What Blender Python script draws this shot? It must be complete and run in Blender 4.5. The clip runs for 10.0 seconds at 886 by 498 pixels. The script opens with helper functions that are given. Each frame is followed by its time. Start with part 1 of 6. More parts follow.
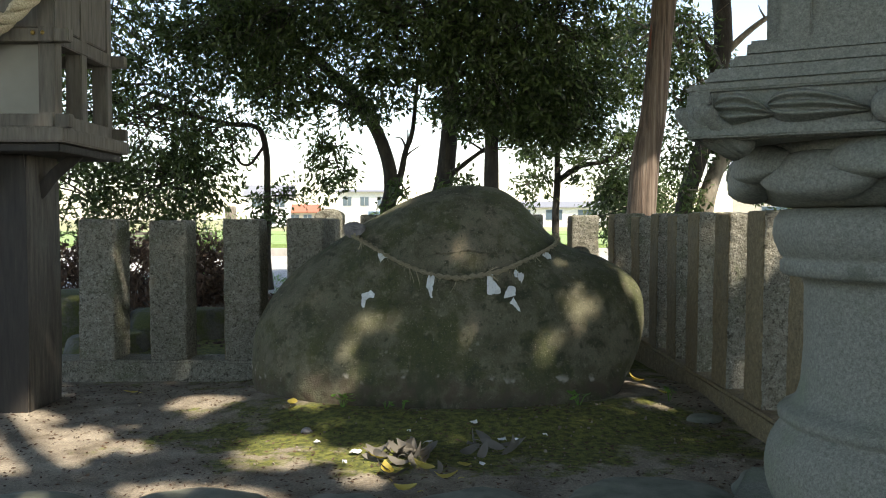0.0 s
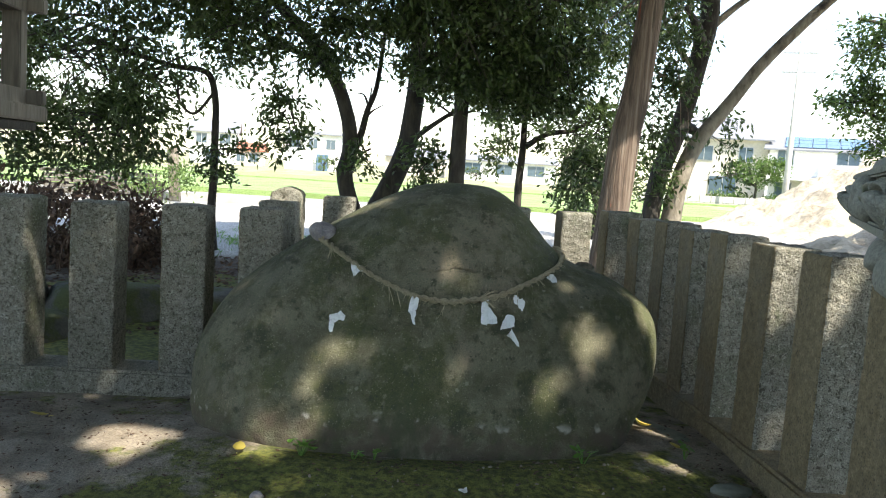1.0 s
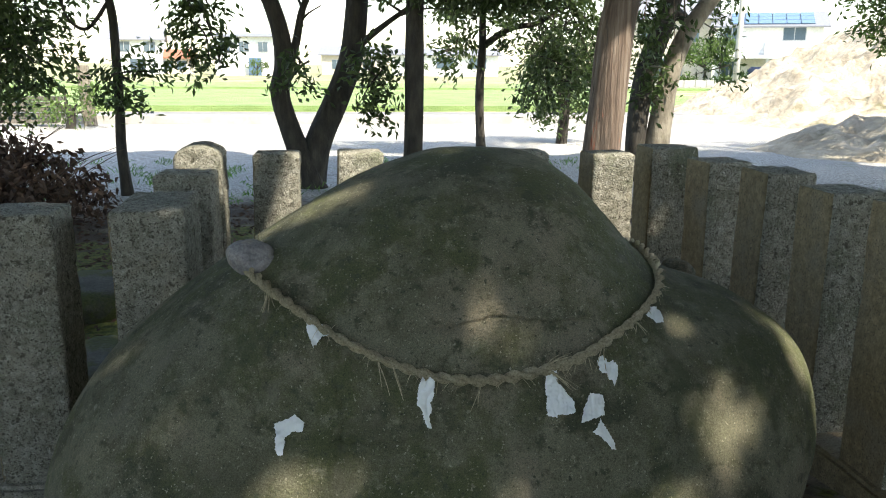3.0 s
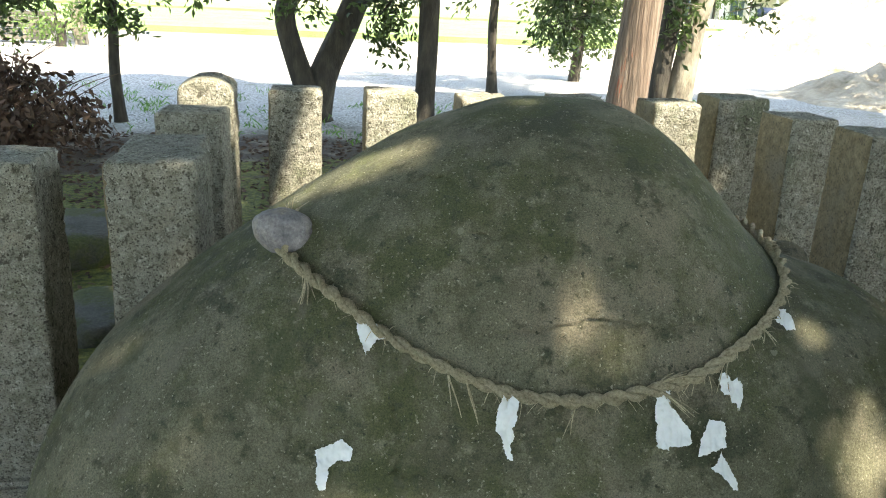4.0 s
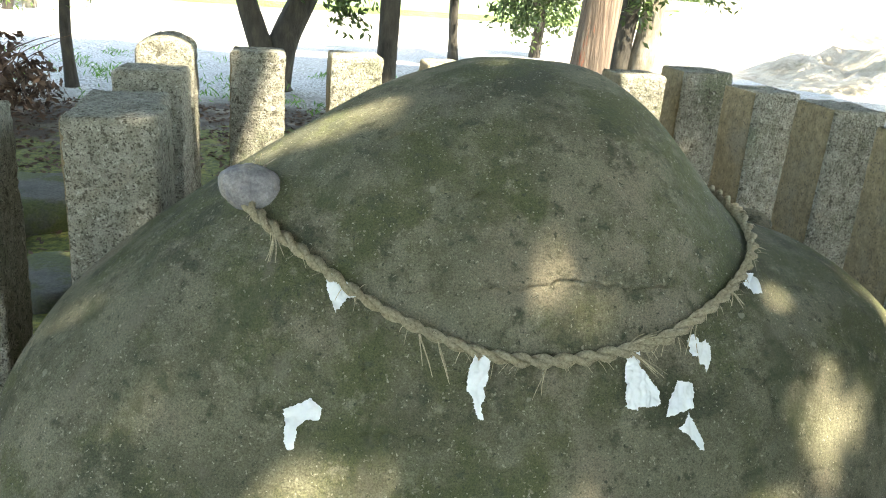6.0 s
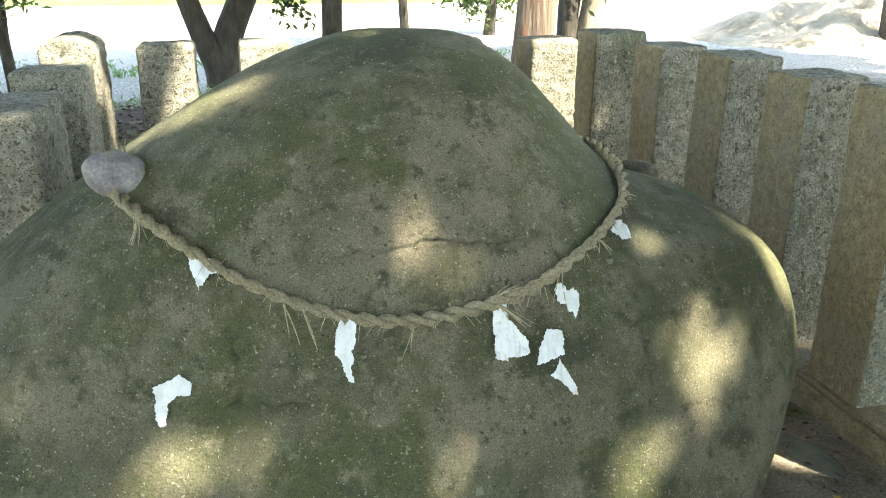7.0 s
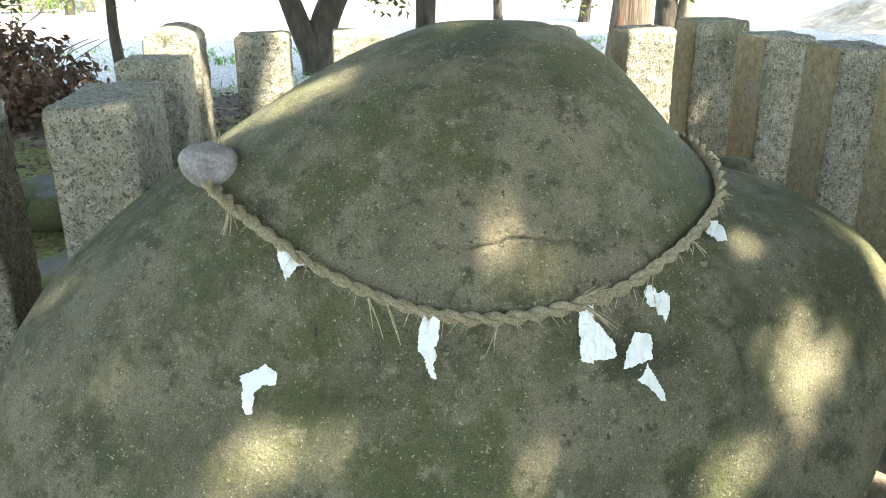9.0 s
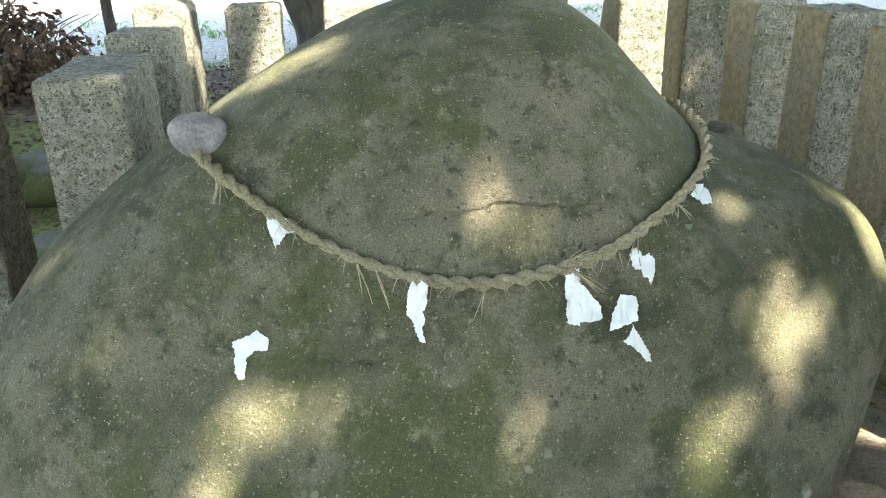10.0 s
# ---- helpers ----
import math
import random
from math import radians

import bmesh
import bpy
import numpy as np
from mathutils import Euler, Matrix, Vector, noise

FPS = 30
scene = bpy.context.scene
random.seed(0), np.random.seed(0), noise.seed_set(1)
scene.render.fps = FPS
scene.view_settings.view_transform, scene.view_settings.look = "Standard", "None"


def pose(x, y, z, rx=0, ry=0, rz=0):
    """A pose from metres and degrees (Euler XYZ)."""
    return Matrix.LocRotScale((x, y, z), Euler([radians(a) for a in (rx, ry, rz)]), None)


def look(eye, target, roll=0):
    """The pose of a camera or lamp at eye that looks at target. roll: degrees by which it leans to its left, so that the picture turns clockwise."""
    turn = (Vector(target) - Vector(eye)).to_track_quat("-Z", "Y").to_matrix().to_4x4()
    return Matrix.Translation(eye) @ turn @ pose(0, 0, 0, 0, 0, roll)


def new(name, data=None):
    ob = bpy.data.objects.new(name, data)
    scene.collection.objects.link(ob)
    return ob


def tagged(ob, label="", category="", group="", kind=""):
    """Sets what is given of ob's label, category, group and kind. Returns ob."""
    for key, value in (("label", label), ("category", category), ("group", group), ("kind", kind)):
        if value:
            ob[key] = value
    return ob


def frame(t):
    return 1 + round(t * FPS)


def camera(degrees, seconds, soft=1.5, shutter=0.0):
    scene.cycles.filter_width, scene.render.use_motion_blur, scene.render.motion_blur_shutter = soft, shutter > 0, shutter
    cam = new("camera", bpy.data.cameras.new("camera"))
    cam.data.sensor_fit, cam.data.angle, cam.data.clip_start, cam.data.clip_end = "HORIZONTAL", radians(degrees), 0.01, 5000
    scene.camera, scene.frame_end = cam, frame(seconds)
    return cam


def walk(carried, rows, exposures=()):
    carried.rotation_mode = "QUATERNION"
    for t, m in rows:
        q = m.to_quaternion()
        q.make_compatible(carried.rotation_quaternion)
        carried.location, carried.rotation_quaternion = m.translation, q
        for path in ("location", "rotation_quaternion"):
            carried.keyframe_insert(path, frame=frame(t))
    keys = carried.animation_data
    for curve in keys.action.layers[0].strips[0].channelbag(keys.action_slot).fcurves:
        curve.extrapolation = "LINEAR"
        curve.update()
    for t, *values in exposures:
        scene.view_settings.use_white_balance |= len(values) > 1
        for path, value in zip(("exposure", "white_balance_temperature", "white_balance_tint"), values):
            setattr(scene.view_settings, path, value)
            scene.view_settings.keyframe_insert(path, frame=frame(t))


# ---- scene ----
cam = camera(56.5, 10.0, soft=1.0)
METRES, EYE, TILT, LEAN, TURN = 3.2, 0.82, -2.0, 0.0, 0.0
ROWS = [
    (0.0, 0.0, 0.0, 0.0, 0.0, 0.0, -0.0),
    (0.5, -0.0158, 0.0928, -0.0137, -0.08, -1.88, -0.44),
    (1.0, -0.0523, 0.1989, 0.0782, -3.73, -3.51, -3.52),
    (1.5, -0.0454, 0.3166, 0.0717, -6.86, -4.42, 0.4),
    (2.0, -0.0286, 0.4457, 0.1373, -7.9, -6.01, -1.09),
    (2.5, -0.0484, 0.5461, 0.1385, -7.67, -7.84, 0.29),
    (4.0, -0.1086, 0.7683, 0.1427, -7.88, -15.19, -2.3),
    (4.5, -0.1145, 0.7747, 0.1329, -7.88, -15.7, -3.68),
    (5.0, -0.121, 0.7747, 0.1348, -9.02, -17.32, -5.7),
    (6.5, -0.1019, 0.7685, 0.128, -12.15, -16.55, -1.71),
    (7.0, -0.0549, 0.7497, 0.125, -13.0, -17.6, 0.31),
    (7.5, -0.0362, 0.7393, 0.1272, -11.71, -17.61, 1.44),
    (8.0, -0.049, 0.7474, 0.1301, -10.35, -17.27, 0.82),
    (8.5, -0.0502, 0.753, 0.1319, -8.91, -17.78, -0.4),
    (9.0, -0.0527, 0.756, 0.1281, -6.74, -18.41, 0.76),
    (9.5, -0.0548, 0.7552, 0.1234, -6.2, -19.16, 0.68),
    (10.0, -0.047, 0.7489, 0.1262, -6.98, -20.3, 1.45),
]
EXPOSURES = [(0.0, 1.5, 7500, 12), (0.5, 1.6, 7500, 12), (1.0, 1.88, 7100, 11), (2.5, 1.53, 7100, 11), (4.0, 2.65, 7800, 8), (5.0, 3.02, 8000, 7), (6.5, 3.18, 8000, 7), (10.0, 3.38, 7800, 9)]
walk(cam, [(t, pose(0, 0, EYE, TILT, LEAN, TURN) @ pose(METRES * x, METRES * y, METRES * z, 90 + pitch, roll, yaw)) for t, x, y, z, yaw, pitch, roll in ROWS], EXPOSURES)

# ---- light ----
TO_SUN = Vector((0.42, -0.53, 0.95)).normalized()
world = bpy.data.worlds.new("sky")
scene.world = world
world.use_nodes = True
wn = world.node_tree.nodes
sky = wn.new("ShaderNodeTexSky")
sky.sky_type, sky.sun_disc = "NISHITA", False
sky.sun_elevation = math.asin(TO_SUN.z)
sky.sun_rotation = math.atan2(TO_SUN.x, TO_SUN.y)
sky.dust_density, sky.ozone_density = 0.8, 0.5
wn["Background"].inputs["Strength"].default_value = 0.14
world.node_tree.links.new(sky.outputs["Color"], wn["Background"].inputs["Color"])
sun_data = bpy.data.lights.new("sun", "SUN")
sun_data.energy, sun_data.angle, sun_data.color = 3.5, radians(0.55), (1.0, 0.965, 0.9)
sun = new("sun", sun_data)
sun.matrix_world = look(TO_SUN * 60, (0, 0, 0))

# ---- materials ----
def material(name, stops, scale=4.0, detail=8.0, rough=0.85, bump=0.3, bump_scale=60.0, bump_dist=0.01,
             second=None, second_scale=1.0, second_range=(0.5, 0.65), stretch=(1, 1, 1), pits=None, specks=None,
             random_tint=0.0, island=False, metal=0.0, per_object=0.0, grain=None):
    """Noise-coloured surface in world metres. stops: (position, colour) of the grain. second: a colour laid over in
    larger patches. pits: (cell scale, radius, colour) dark holes; specks: (cell scale, radius, colour) light flecks."""
    m = bpy.data.materials.new(name)
    m.use_nodes = True
    nt = m.node_tree
    N, L = nt.nodes, nt.links
    bs = N["Principled BSDF"]
    geo = N.new("ShaderNodeNewGeometry")
    mp = N.new("ShaderNodeMapping")
    mp.inputs["Scale"].default_value = stretch
    L.new(geo.outputs["Position"], mp.inputs["Vector"])
    if per_object:
        info = N.new("ShaderNodeObjectInfo")
        mul = N.new("ShaderNodeVectorMath")
        mul.operation = "SCALE"
        mul.inputs[0].default_value = (1, 0.7, 1.3)
        L.new(info.outputs["Random"], mul.inputs["Scale"])
        L.new(mul.outputs[0], mp.inputs["Location"])
        mul.inputs[0].default_value = (7.0 * per_object, 5.0 * per_object, 9.0 * per_object)
    pos = mp.outputs["Vector"]

    def noise_tex(sc, det=8.0, ro=0.6):
        n = N.new("ShaderNodeTexNoise")
        n.inputs["Scale"].default_value, n.inputs["Detail"].default_value, n.inputs["Roughness"].default_value = sc, det, ro
        L.new(pos, n.inputs["Vector"])
        return n.outputs["Fac"]

    def mix(fac, a, b, kind="MIX"):
        x = N.new("ShaderNodeMix")
        x.data_type, x.blend_type = "RGBA", kind
        if isinstance(fac, float):
            x.inputs["Factor"].default_value = fac
        else:
            L.new(fac, x.inputs["Factor"])
        for sock, v in ((x.inputs["A"], a), (x.inputs["B"], b)):
            if isinstance(v, tuple):
                sock.default_value = (*v, 1)
            else:
                L.new(v, sock)
        return x.outputs["Result"]

    def span(v, lo, hi):
        r = N.new("ShaderNodeMapRange")
        r.interpolation_type = "SMOOTHSTEP"
        r.inputs["From Min"].default_value, r.inputs["From Max"].default_value = lo, hi
        L.new(v, r.inputs["Value"])
        return r.outputs["Result"]

    ramp = N.new("ShaderNodeValToRGB")
    el = ramp.color_ramp.elements
    while len(el) < len(stops):
        el.new(0.5)
    for e, (p, c) in zip(el, stops):
        e.position, e.color = p, (*c, 1)
    L.new(noise_tex(scale, detail), ramp.inputs["Fac"])
    col = ramp.outputs["Color"]
    height = noise_tex(bump_scale, 6.0)
    layers = second or []
    if layers and not isinstance(layers, list):
        layers = [(layers, second_scale, second_range)]
    for c, sc, rng in layers:
        col = mix(span(noise_tex(sc, 6.0, 0.65), *rng), col, c)
    for spec, sign in ((pits, -1.0), (specks, 0.0)):
        if spec:
            v = N.new("ShaderNodeTexVoronoi")
            v.inputs["Scale"].default_value = spec[0]
            jit = N.new("ShaderNodeVectorMath")
            jit.operation = "ADD"
            nz = N.new("ShaderNodeTexNoise")
            nz.inputs["Scale"].default_value = spec[0] * 0.9
            L.new(pos, nz.inputs["Vector"])
            sc_n = N.new("ShaderNodeVectorMath")
            sc_n.operation = "SCALE"
            sc_n.inputs["Scale"].default_value = 1.7 / spec[0]
            L.new(nz.outputs["Color"], sc_n.inputs[0])
            L.new(pos, jit.inputs[0])
            L.new(sc_n.outputs[0], jit.inputs[1])
            L.new(jit.outputs[0], v.inputs["Vector"])
            # only some cells carry a mark
            pick = N.new("ShaderNodeSeparateColor")
            L.new(v.outputs["Color"], pick.inputs["Color"])
            rad = N.new("ShaderNodeMath")
            rad.operation = "MULTIPLY"
            rad.inputs[1].default_value = spec[1]
            L.new(pick.outputs["Red"], rad.inputs[0])
            inside = N.new("ShaderNodeMath")
            inside.operation = "LESS_THAN"
            L.new(v.outputs["Distance"], inside.inputs[0])
            L.new(rad.outputs[0], inside.inputs[1])
            col = mix(inside.outputs[0], col, spec[2])
            if sign:
                sub = N.new("ShaderNodeMath")
                sub.operation = "MULTIPLY_ADD"
                sub.inputs[1].default_value = sign
                L.new(inside.outputs[0], sub.inputs[0])
                L.new(height, sub.inputs[2])
                height = sub.outputs[0]
    if grain:
        sc, lo, hi = grain
        shade = N.new("ShaderNodeMapRange")
        shade.inputs["From Min"].default_value, shade.inputs["From Max"].default_value = 0.3, 0.7
        shade.inputs["To Min"].default_value, shade.inputs["To Max"].default_value = lo, hi
        shade.clamp = True
        L.new(noise_tex(sc, 4.0, 0.75), shade.inputs["Value"])
        tone = N.new("ShaderNodeVectorMath")
        tone.operation = "SCALE"
        L.new(col, tone.inputs[0])
        L.new(shade.outputs["Result"], tone.inputs["Scale"])
        col = tone.outputs[0]
    if random_tint:
        src = geo.outputs["Random Per Island"] if island else N.new("ShaderNodeObjectInfo").outputs["Random"]
        hs = N.new("ShaderNodeHueSaturation")
        r = N.new("ShaderNodeMapRange")
        r.inputs["To Min"].default_value, r.inputs["To Max"].default_value = 1 - random_tint, 1 + random_tint
        L.new(src, r.inputs["Value"])
        L.new(r.outputs["Result"], hs.inputs["Value"])
        L.new(col, hs.inputs["Color"])
        col = hs.outputs["Color"]
    L.new(col, bs.inputs["Base Color"])
    bs.inputs["Roughness"].default_value = rough
    bs.inputs["Metallic"].default_value = metal
    if bump:
        b = N.new("ShaderNodeBump")
        b.inputs["Strength"].default_value, b.inputs["Distance"].default_value = bump, bump_dist
        L.new(height, b.inputs["Height"])
        L.new(b.outputs["Normal"], bs.inputs["Normal"])
    return m


def leaf_material(name, dark, light, trans=0.35, rough=0.4, tint=0.45):
    m = material(name, [(0.3, dark), (0.7, light)], scale=3.0, bump=0.0, rough=rough, random_tint=tint, island=True)
    N, L = m.node_tree.nodes, m.node_tree.links
    bs, out = N["Principled BSDF"], N["Material Output"]
    tr = N.new("ShaderNodeBsdfTranslucent")
    L.new(bs.inputs["Base Color"].links[0].from_socket, tr.inputs["Color"])
    mx = N.new("ShaderNodeMixShader")
    mx.inputs["Fac"].default_value = trans
    L.new(bs.outputs[0], mx.inputs[1])
    L.new(tr.outputs[0], mx.inputs[2])
    L.new(mx.outputs[0], out.inputs["Surface"])
    return m


def plain(name, colour, rough=0.5, metal=0.0, vary=0.12, scale=6.0):
    lo = tuple(c * (1 - vary) for c in colour)
    hi = tuple(min(1, c * (1 + vary)) for c in colour)
    return material(name, [(0.3, lo), (0.7, hi)], scale=scale, rough=rough, metal=metal, bump=0.08)


M_ROCK = material("weathered_boulder", [(0.28, (0.064, 0.065, 0.036)), (0.5, (0.122, 0.119, 0.076)), (0.74, (0.192, 0.178, 0.122))], scale=7,
                  rough=0.92, bump=1.0, bump_scale=150, bump_dist=0.006,
                  second=[((0.072, 0.081, 0.034), 3.2, (0.46, 0.58)), ((0.17, 0.15, 0.104), 2.6, (0.52, 0.62)), ((0.054, 0.058, 0.032), 6.5, (0.54, 0.64)),
                          ((0.18, 0.168, 0.115), 17.0, (0.57, 0.72)), ((0.056, 0.062, 0.036), 24.0, (0.54, 0.68)), ((0.2, 0.188, 0.13), 75.0, (0.6, 0.7)), ((0.045, 0.05, 0.03), 90.0, (0.6, 0.68))],
                  specks=(120, 0.24, (0.25, 0.24, 0.175)), grain=(340, 0.45, 1.6))
M_GRANITE = material("pitted_granite", [(0.3, (0.165, 0.16, 0.123)), (0.5, (0.25, 0.243, 0.195)), (0.7, (0.345, 0.335, 0.28))], scale=38,
                     rough=0.92, bump=1.0, bump_scale=120, bump_dist=0.009, pits=(190, 0.42, (0.065, 0.06, 0.045)),
                     second=[((0.155, 0.168, 0.108), 4.0, (0.5, 0.7)), ((0.31, 0.283, 0.215), 9.0, (0.56, 0.7)), ((0.085, 0.08, 0.058), 48.0, (0.56, 0.64)), ((0.4, 0.39, 0.33), 70.0, (0.57, 0.64)), ((0.09, 0.085, 0.062), 110.0, (0.57, 0.63))],
                     per_object=1.0, random_tint=0.1, grain=(300, 0.5, 1.5))
M_GRANITE_SAWN = material("tan_sawn_granite", [(0.3, (0.12, 0.092, 0.05)), (0.5, (0.175, 0.138, 0.076)), (0.75, (0.255, 0.203, 0.12))], scale=40,
                          rough=0.9, bump=0.5, bump_scale=90, bump_dist=0.005, pits=(130, 0.42, (0.1, 0.08, 0.05)),
                          second=[((0.17, 0.145, 0.1), 4.0, (0.5, 0.7))], per_object=1.0, random_tint=0.1, grain=(150, 0.65, 1.4))
M_LANTERN = material("smooth_grey_granite", [(0.3, (0.145, 0.152, 0.126)), (0.5, (0.2, 0.207, 0.175)), (0.72, (0.265, 0.27, 0.232))], scale=120,
                     rough=0.8, bump=0.3, bump_scale=160, bump_dist=0.003, pits=(34, 0.12, (0.12, 0.12, 0.1)),
                     second=[((0.17, 0.2, 0.14), 3.0, (0.5, 0.72)), ((0.13, 0.14, 0.11), 8.0, (0.58, 0.7))], grain=(260, 0.65, 1.35))
M_WOOD = material("weathered_grey_wood", [(0.3, (0.085, 0.075, 0.058)), (0.5, (0.14, 0.125, 0.1)), (0.75, (0.2, 0.18, 0.145))], scale=9,
                  stretch=(6, 6, 0.7), rough=0.75, bump=0.3, bump_scale=30, bump_dist=0.003, random_tint=0.12)
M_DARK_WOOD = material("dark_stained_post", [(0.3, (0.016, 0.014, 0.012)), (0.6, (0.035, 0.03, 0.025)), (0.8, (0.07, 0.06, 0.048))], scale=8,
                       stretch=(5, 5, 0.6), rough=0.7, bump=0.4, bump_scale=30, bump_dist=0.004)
# paler copy of the post stain: weathering plus the light on its +x side
M_LIT_WORN_WOOD = material("lit_worn_post", [(0.3, (0.05, 0.043, 0.035)), (0.55, (0.1, 0.088, 0.072)), (0.8, (0.16, 0.145, 0.12))], scale=8,
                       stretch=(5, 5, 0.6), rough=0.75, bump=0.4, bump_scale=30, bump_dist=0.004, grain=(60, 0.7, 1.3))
M_SOIL = material("packed_soil", [(0.3, (0.12, 0.1, 0.075)), (0.5, (0.22, 0.19, 0.15)), (0.75, (0.34, 0.3, 0.245))], scale=7,
                  rough=0.95, bump=0.6, bump_scale=90, bump_dist=0.01)
M_STONE = material("flat_grey_stone", [(0.3, (0.1, 0.112, 0.085)), (0.5, (0.17, 0.182, 0.145)), (0.75, (0.25, 0.255, 0.21))], scale=14,
                   rough=0.85, bump=0.4, bump_scale=60, bump_dist=0.006, second=[((0.16, 0.19, 0.12), 4, (0.5, 0.7))])
M_PEBBLE = material("grey_river_pebble", [(0.35, (0.11, 0.105, 0.11)), (0.5, (0.19, 0.18, 0.185)), (0.7, (0.28, 0.265, 0.255))], scale=22,
                    rough=0.8, bump=0.3, bump_scale=120, bump_dist=0.002, second=[((0.26, 0.235, 0.2), 14, (0.52, 0.64))], grain=(180, 0.6, 1.4))
M_STRAW = material("aged_straw", [(0.3, (0.19, 0.155, 0.095)), (0.5, (0.38, 0.33, 0.215)), (0.72, (0.57, 0.505, 0.36))], scale=200,
                   rough=0.8, bump=0.5, bump_scale=300, bump_dist=0.001, random_tint=0.45, island=True)
M_PAPER = material("weathered_white_paper", [(0.3, (0.72, 0.74, 0.73)), (0.7, (0.84, 0.86, 0.86))], scale=40, rough=0.75, bump=0.3,
                   bump_scale=90, bump_dist=0.002, second=[((0.6, 0.58, 0.52), 25, (0.66, 0.74))])
M_BARK = material("dark_bark", [(0.3, (0.022, 0.02, 0.016)), (0.5, (0.045, 0.04, 0.032)), (0.75, (0.085, 0.075, 0.058))], scale=14,
                  stretch=(1, 1, 0.35), rough=0.95, bump=0.9, bump_scale=22, bump_dist=0.03)
M_CEDAR = material("peeling_cedar_bark", [(0.3, (0.07, 0.05, 0.038)), (0.5, (0.17, 0.125, 0.095)), (0.75, (0.3, 0.25, 0.2))], scale=16,
                   stretch=(1.6, 1.6, 0.1), rough=0.95, bump=1.0, bump_scale=24, bump_dist=0.03,
                   second=[((0.3, 0.09, 0.05), 7.0, (0.6, 0.66)), ((0.09, 0.07, 0.055), 9.0, (0.52, 0.6))])
M_PALE_BARK = material("pale_bark", [(0.3, (0.1, 0.085, 0.065)), (0.5, (0.22, 0.195, 0.15)), (0.75, (0.36, 0.33, 0.26))], scale=9,
                       stretch=(1, 1, 0.5), rough=0.95, bump=0.7, bump_scale=25, bump_dist=0.02,
                       second=[((0.2, 0.22, 0.12), 3, (0.55, 0.7)), ((0.05, 0.042, 0.035), 4, (0.55, 0.68))])
M_LEAF = leaf_material("evergreen_leaves", (0.04, 0.07, 0.02), (0.085, 0.13, 0.038), trans=0.42)
M_LEAF_BRIGHT = leaf_material("sunlit_green_leaves", (0.06, 0.11, 0.025), (0.12, 0.19, 0.045), trans=0.45)
M_DRY = leaf_material("dry_brown_twigs", (0.06, 0.035, 0.022), (0.12, 0.075, 0.05), trans=0.1, rough=0.8)
M_WEED = leaf_material("fresh_weed_leaves", (0.09, 0.2, 0.03), (0.14, 0.3, 0.05), trans=0.3)
M_DEAD_LEAF = leaf_material("dead_grey_leaves", (0.1, 0.092, 0.076), (0.19, 0.178, 0.155), trans=0.08, rough=0.7, tint=0.25)
M_YELLOW_LEAF = leaf_material("yellow_leaves", (0.5, 0.4, 0.07), (0.62, 0.52, 0.14), trans=0.2, rough=0.6, tint=0.15)
M_CONCRETE = material("pale_concrete", [(0.3, (0.3, 0.29, 0.27)), (0.7, (0.44, 0.43, 0.4))], scale=3, rough=0.9, bump=0.2)
M_ASPHALT = material("sunlit_asphalt", [(0.3, (0.16, 0.16, 0.155)), (0.7, (0.24, 0.235, 0.23))], scale=3, rough=0.9, bump=0.2)
M_DIRT = material("tan_excavated_earth", [(0.3, (0.24, 0.2, 0.14)), (0.5, (0.42, 0.365, 0.27)), (0.75, (0.58, 0.515, 0.41))], scale=2.2,
                  rough=0.95, bump=0.9, bump_scale=6, bump_dist=0.1, second=[((0.16, 0.15, 0.075), 0.7, (0.58, 0.7))])
M_RICE = material("young_rice", [(0.3, (0.17, 0.26, 0.08)), (0.7, (0.27, 0.38, 0.14))], scale=0.8, rough=0.8, bump=0.8, bump_scale=20, bump_dist=0.1)
M_WALL = plain("white_render_wall", (0.72, 0.72, 0.7), 0.8)
M_WALL_BEIGE = plain("beige_siding", (0.55, 0.5, 0.42), 0.8)
M_ROOF = plain("grey_roof_tiles", (0.2, 0.21, 0.23), 0.6)
M_ROOF_RED = plain("rust_red_roof", (0.35, 0.13, 0.08), 0.7)
M_SOLAR = plain("blue_solar_panel", (0.12, 0.2, 0.3), 0.25)
M_GLASS = plain("dark_window_glass", (0.08, 0.12, 0.15), 0.1)
M_METAL = plain("grey_painted_metal", (0.4, 0.41, 0.42), 0.5, 0.6)
M_BRASS = plain("brass_stud", (0.5, 0.36, 0.12), 0.35, 1.0)
M_CAR = plain("white_car_paint", (0.75, 0.76, 0.77), 0.25)
M_CAR_DARK = plain("dark_blue_car_paint", (0.03, 0.04, 0.07), 0.25)
M_TYRE = plain("black_rubber", (0.02, 0.02, 0.02), 0.8)
M_RED = plain("red_plastic", (0.6, 0.06, 0.03), 0.5)
M_SHOJI = plain("frosted_panel", (0.24, 0.23, 0.19), 0.6)
M_GREY_ROCK = material("blue_grey_boulder", [(0.3, (0.05, 0.05, 0.04)), (0.7, (0.12, 0.115, 0.095))], scale=6, rough=0.9, second=[((0.06, 0.07, 0.018), 4.0, (0.42, 0.56))], grain=(90, 0.6, 1.4), bump=0.5, bump_scale=40, bump_dist=0.01)


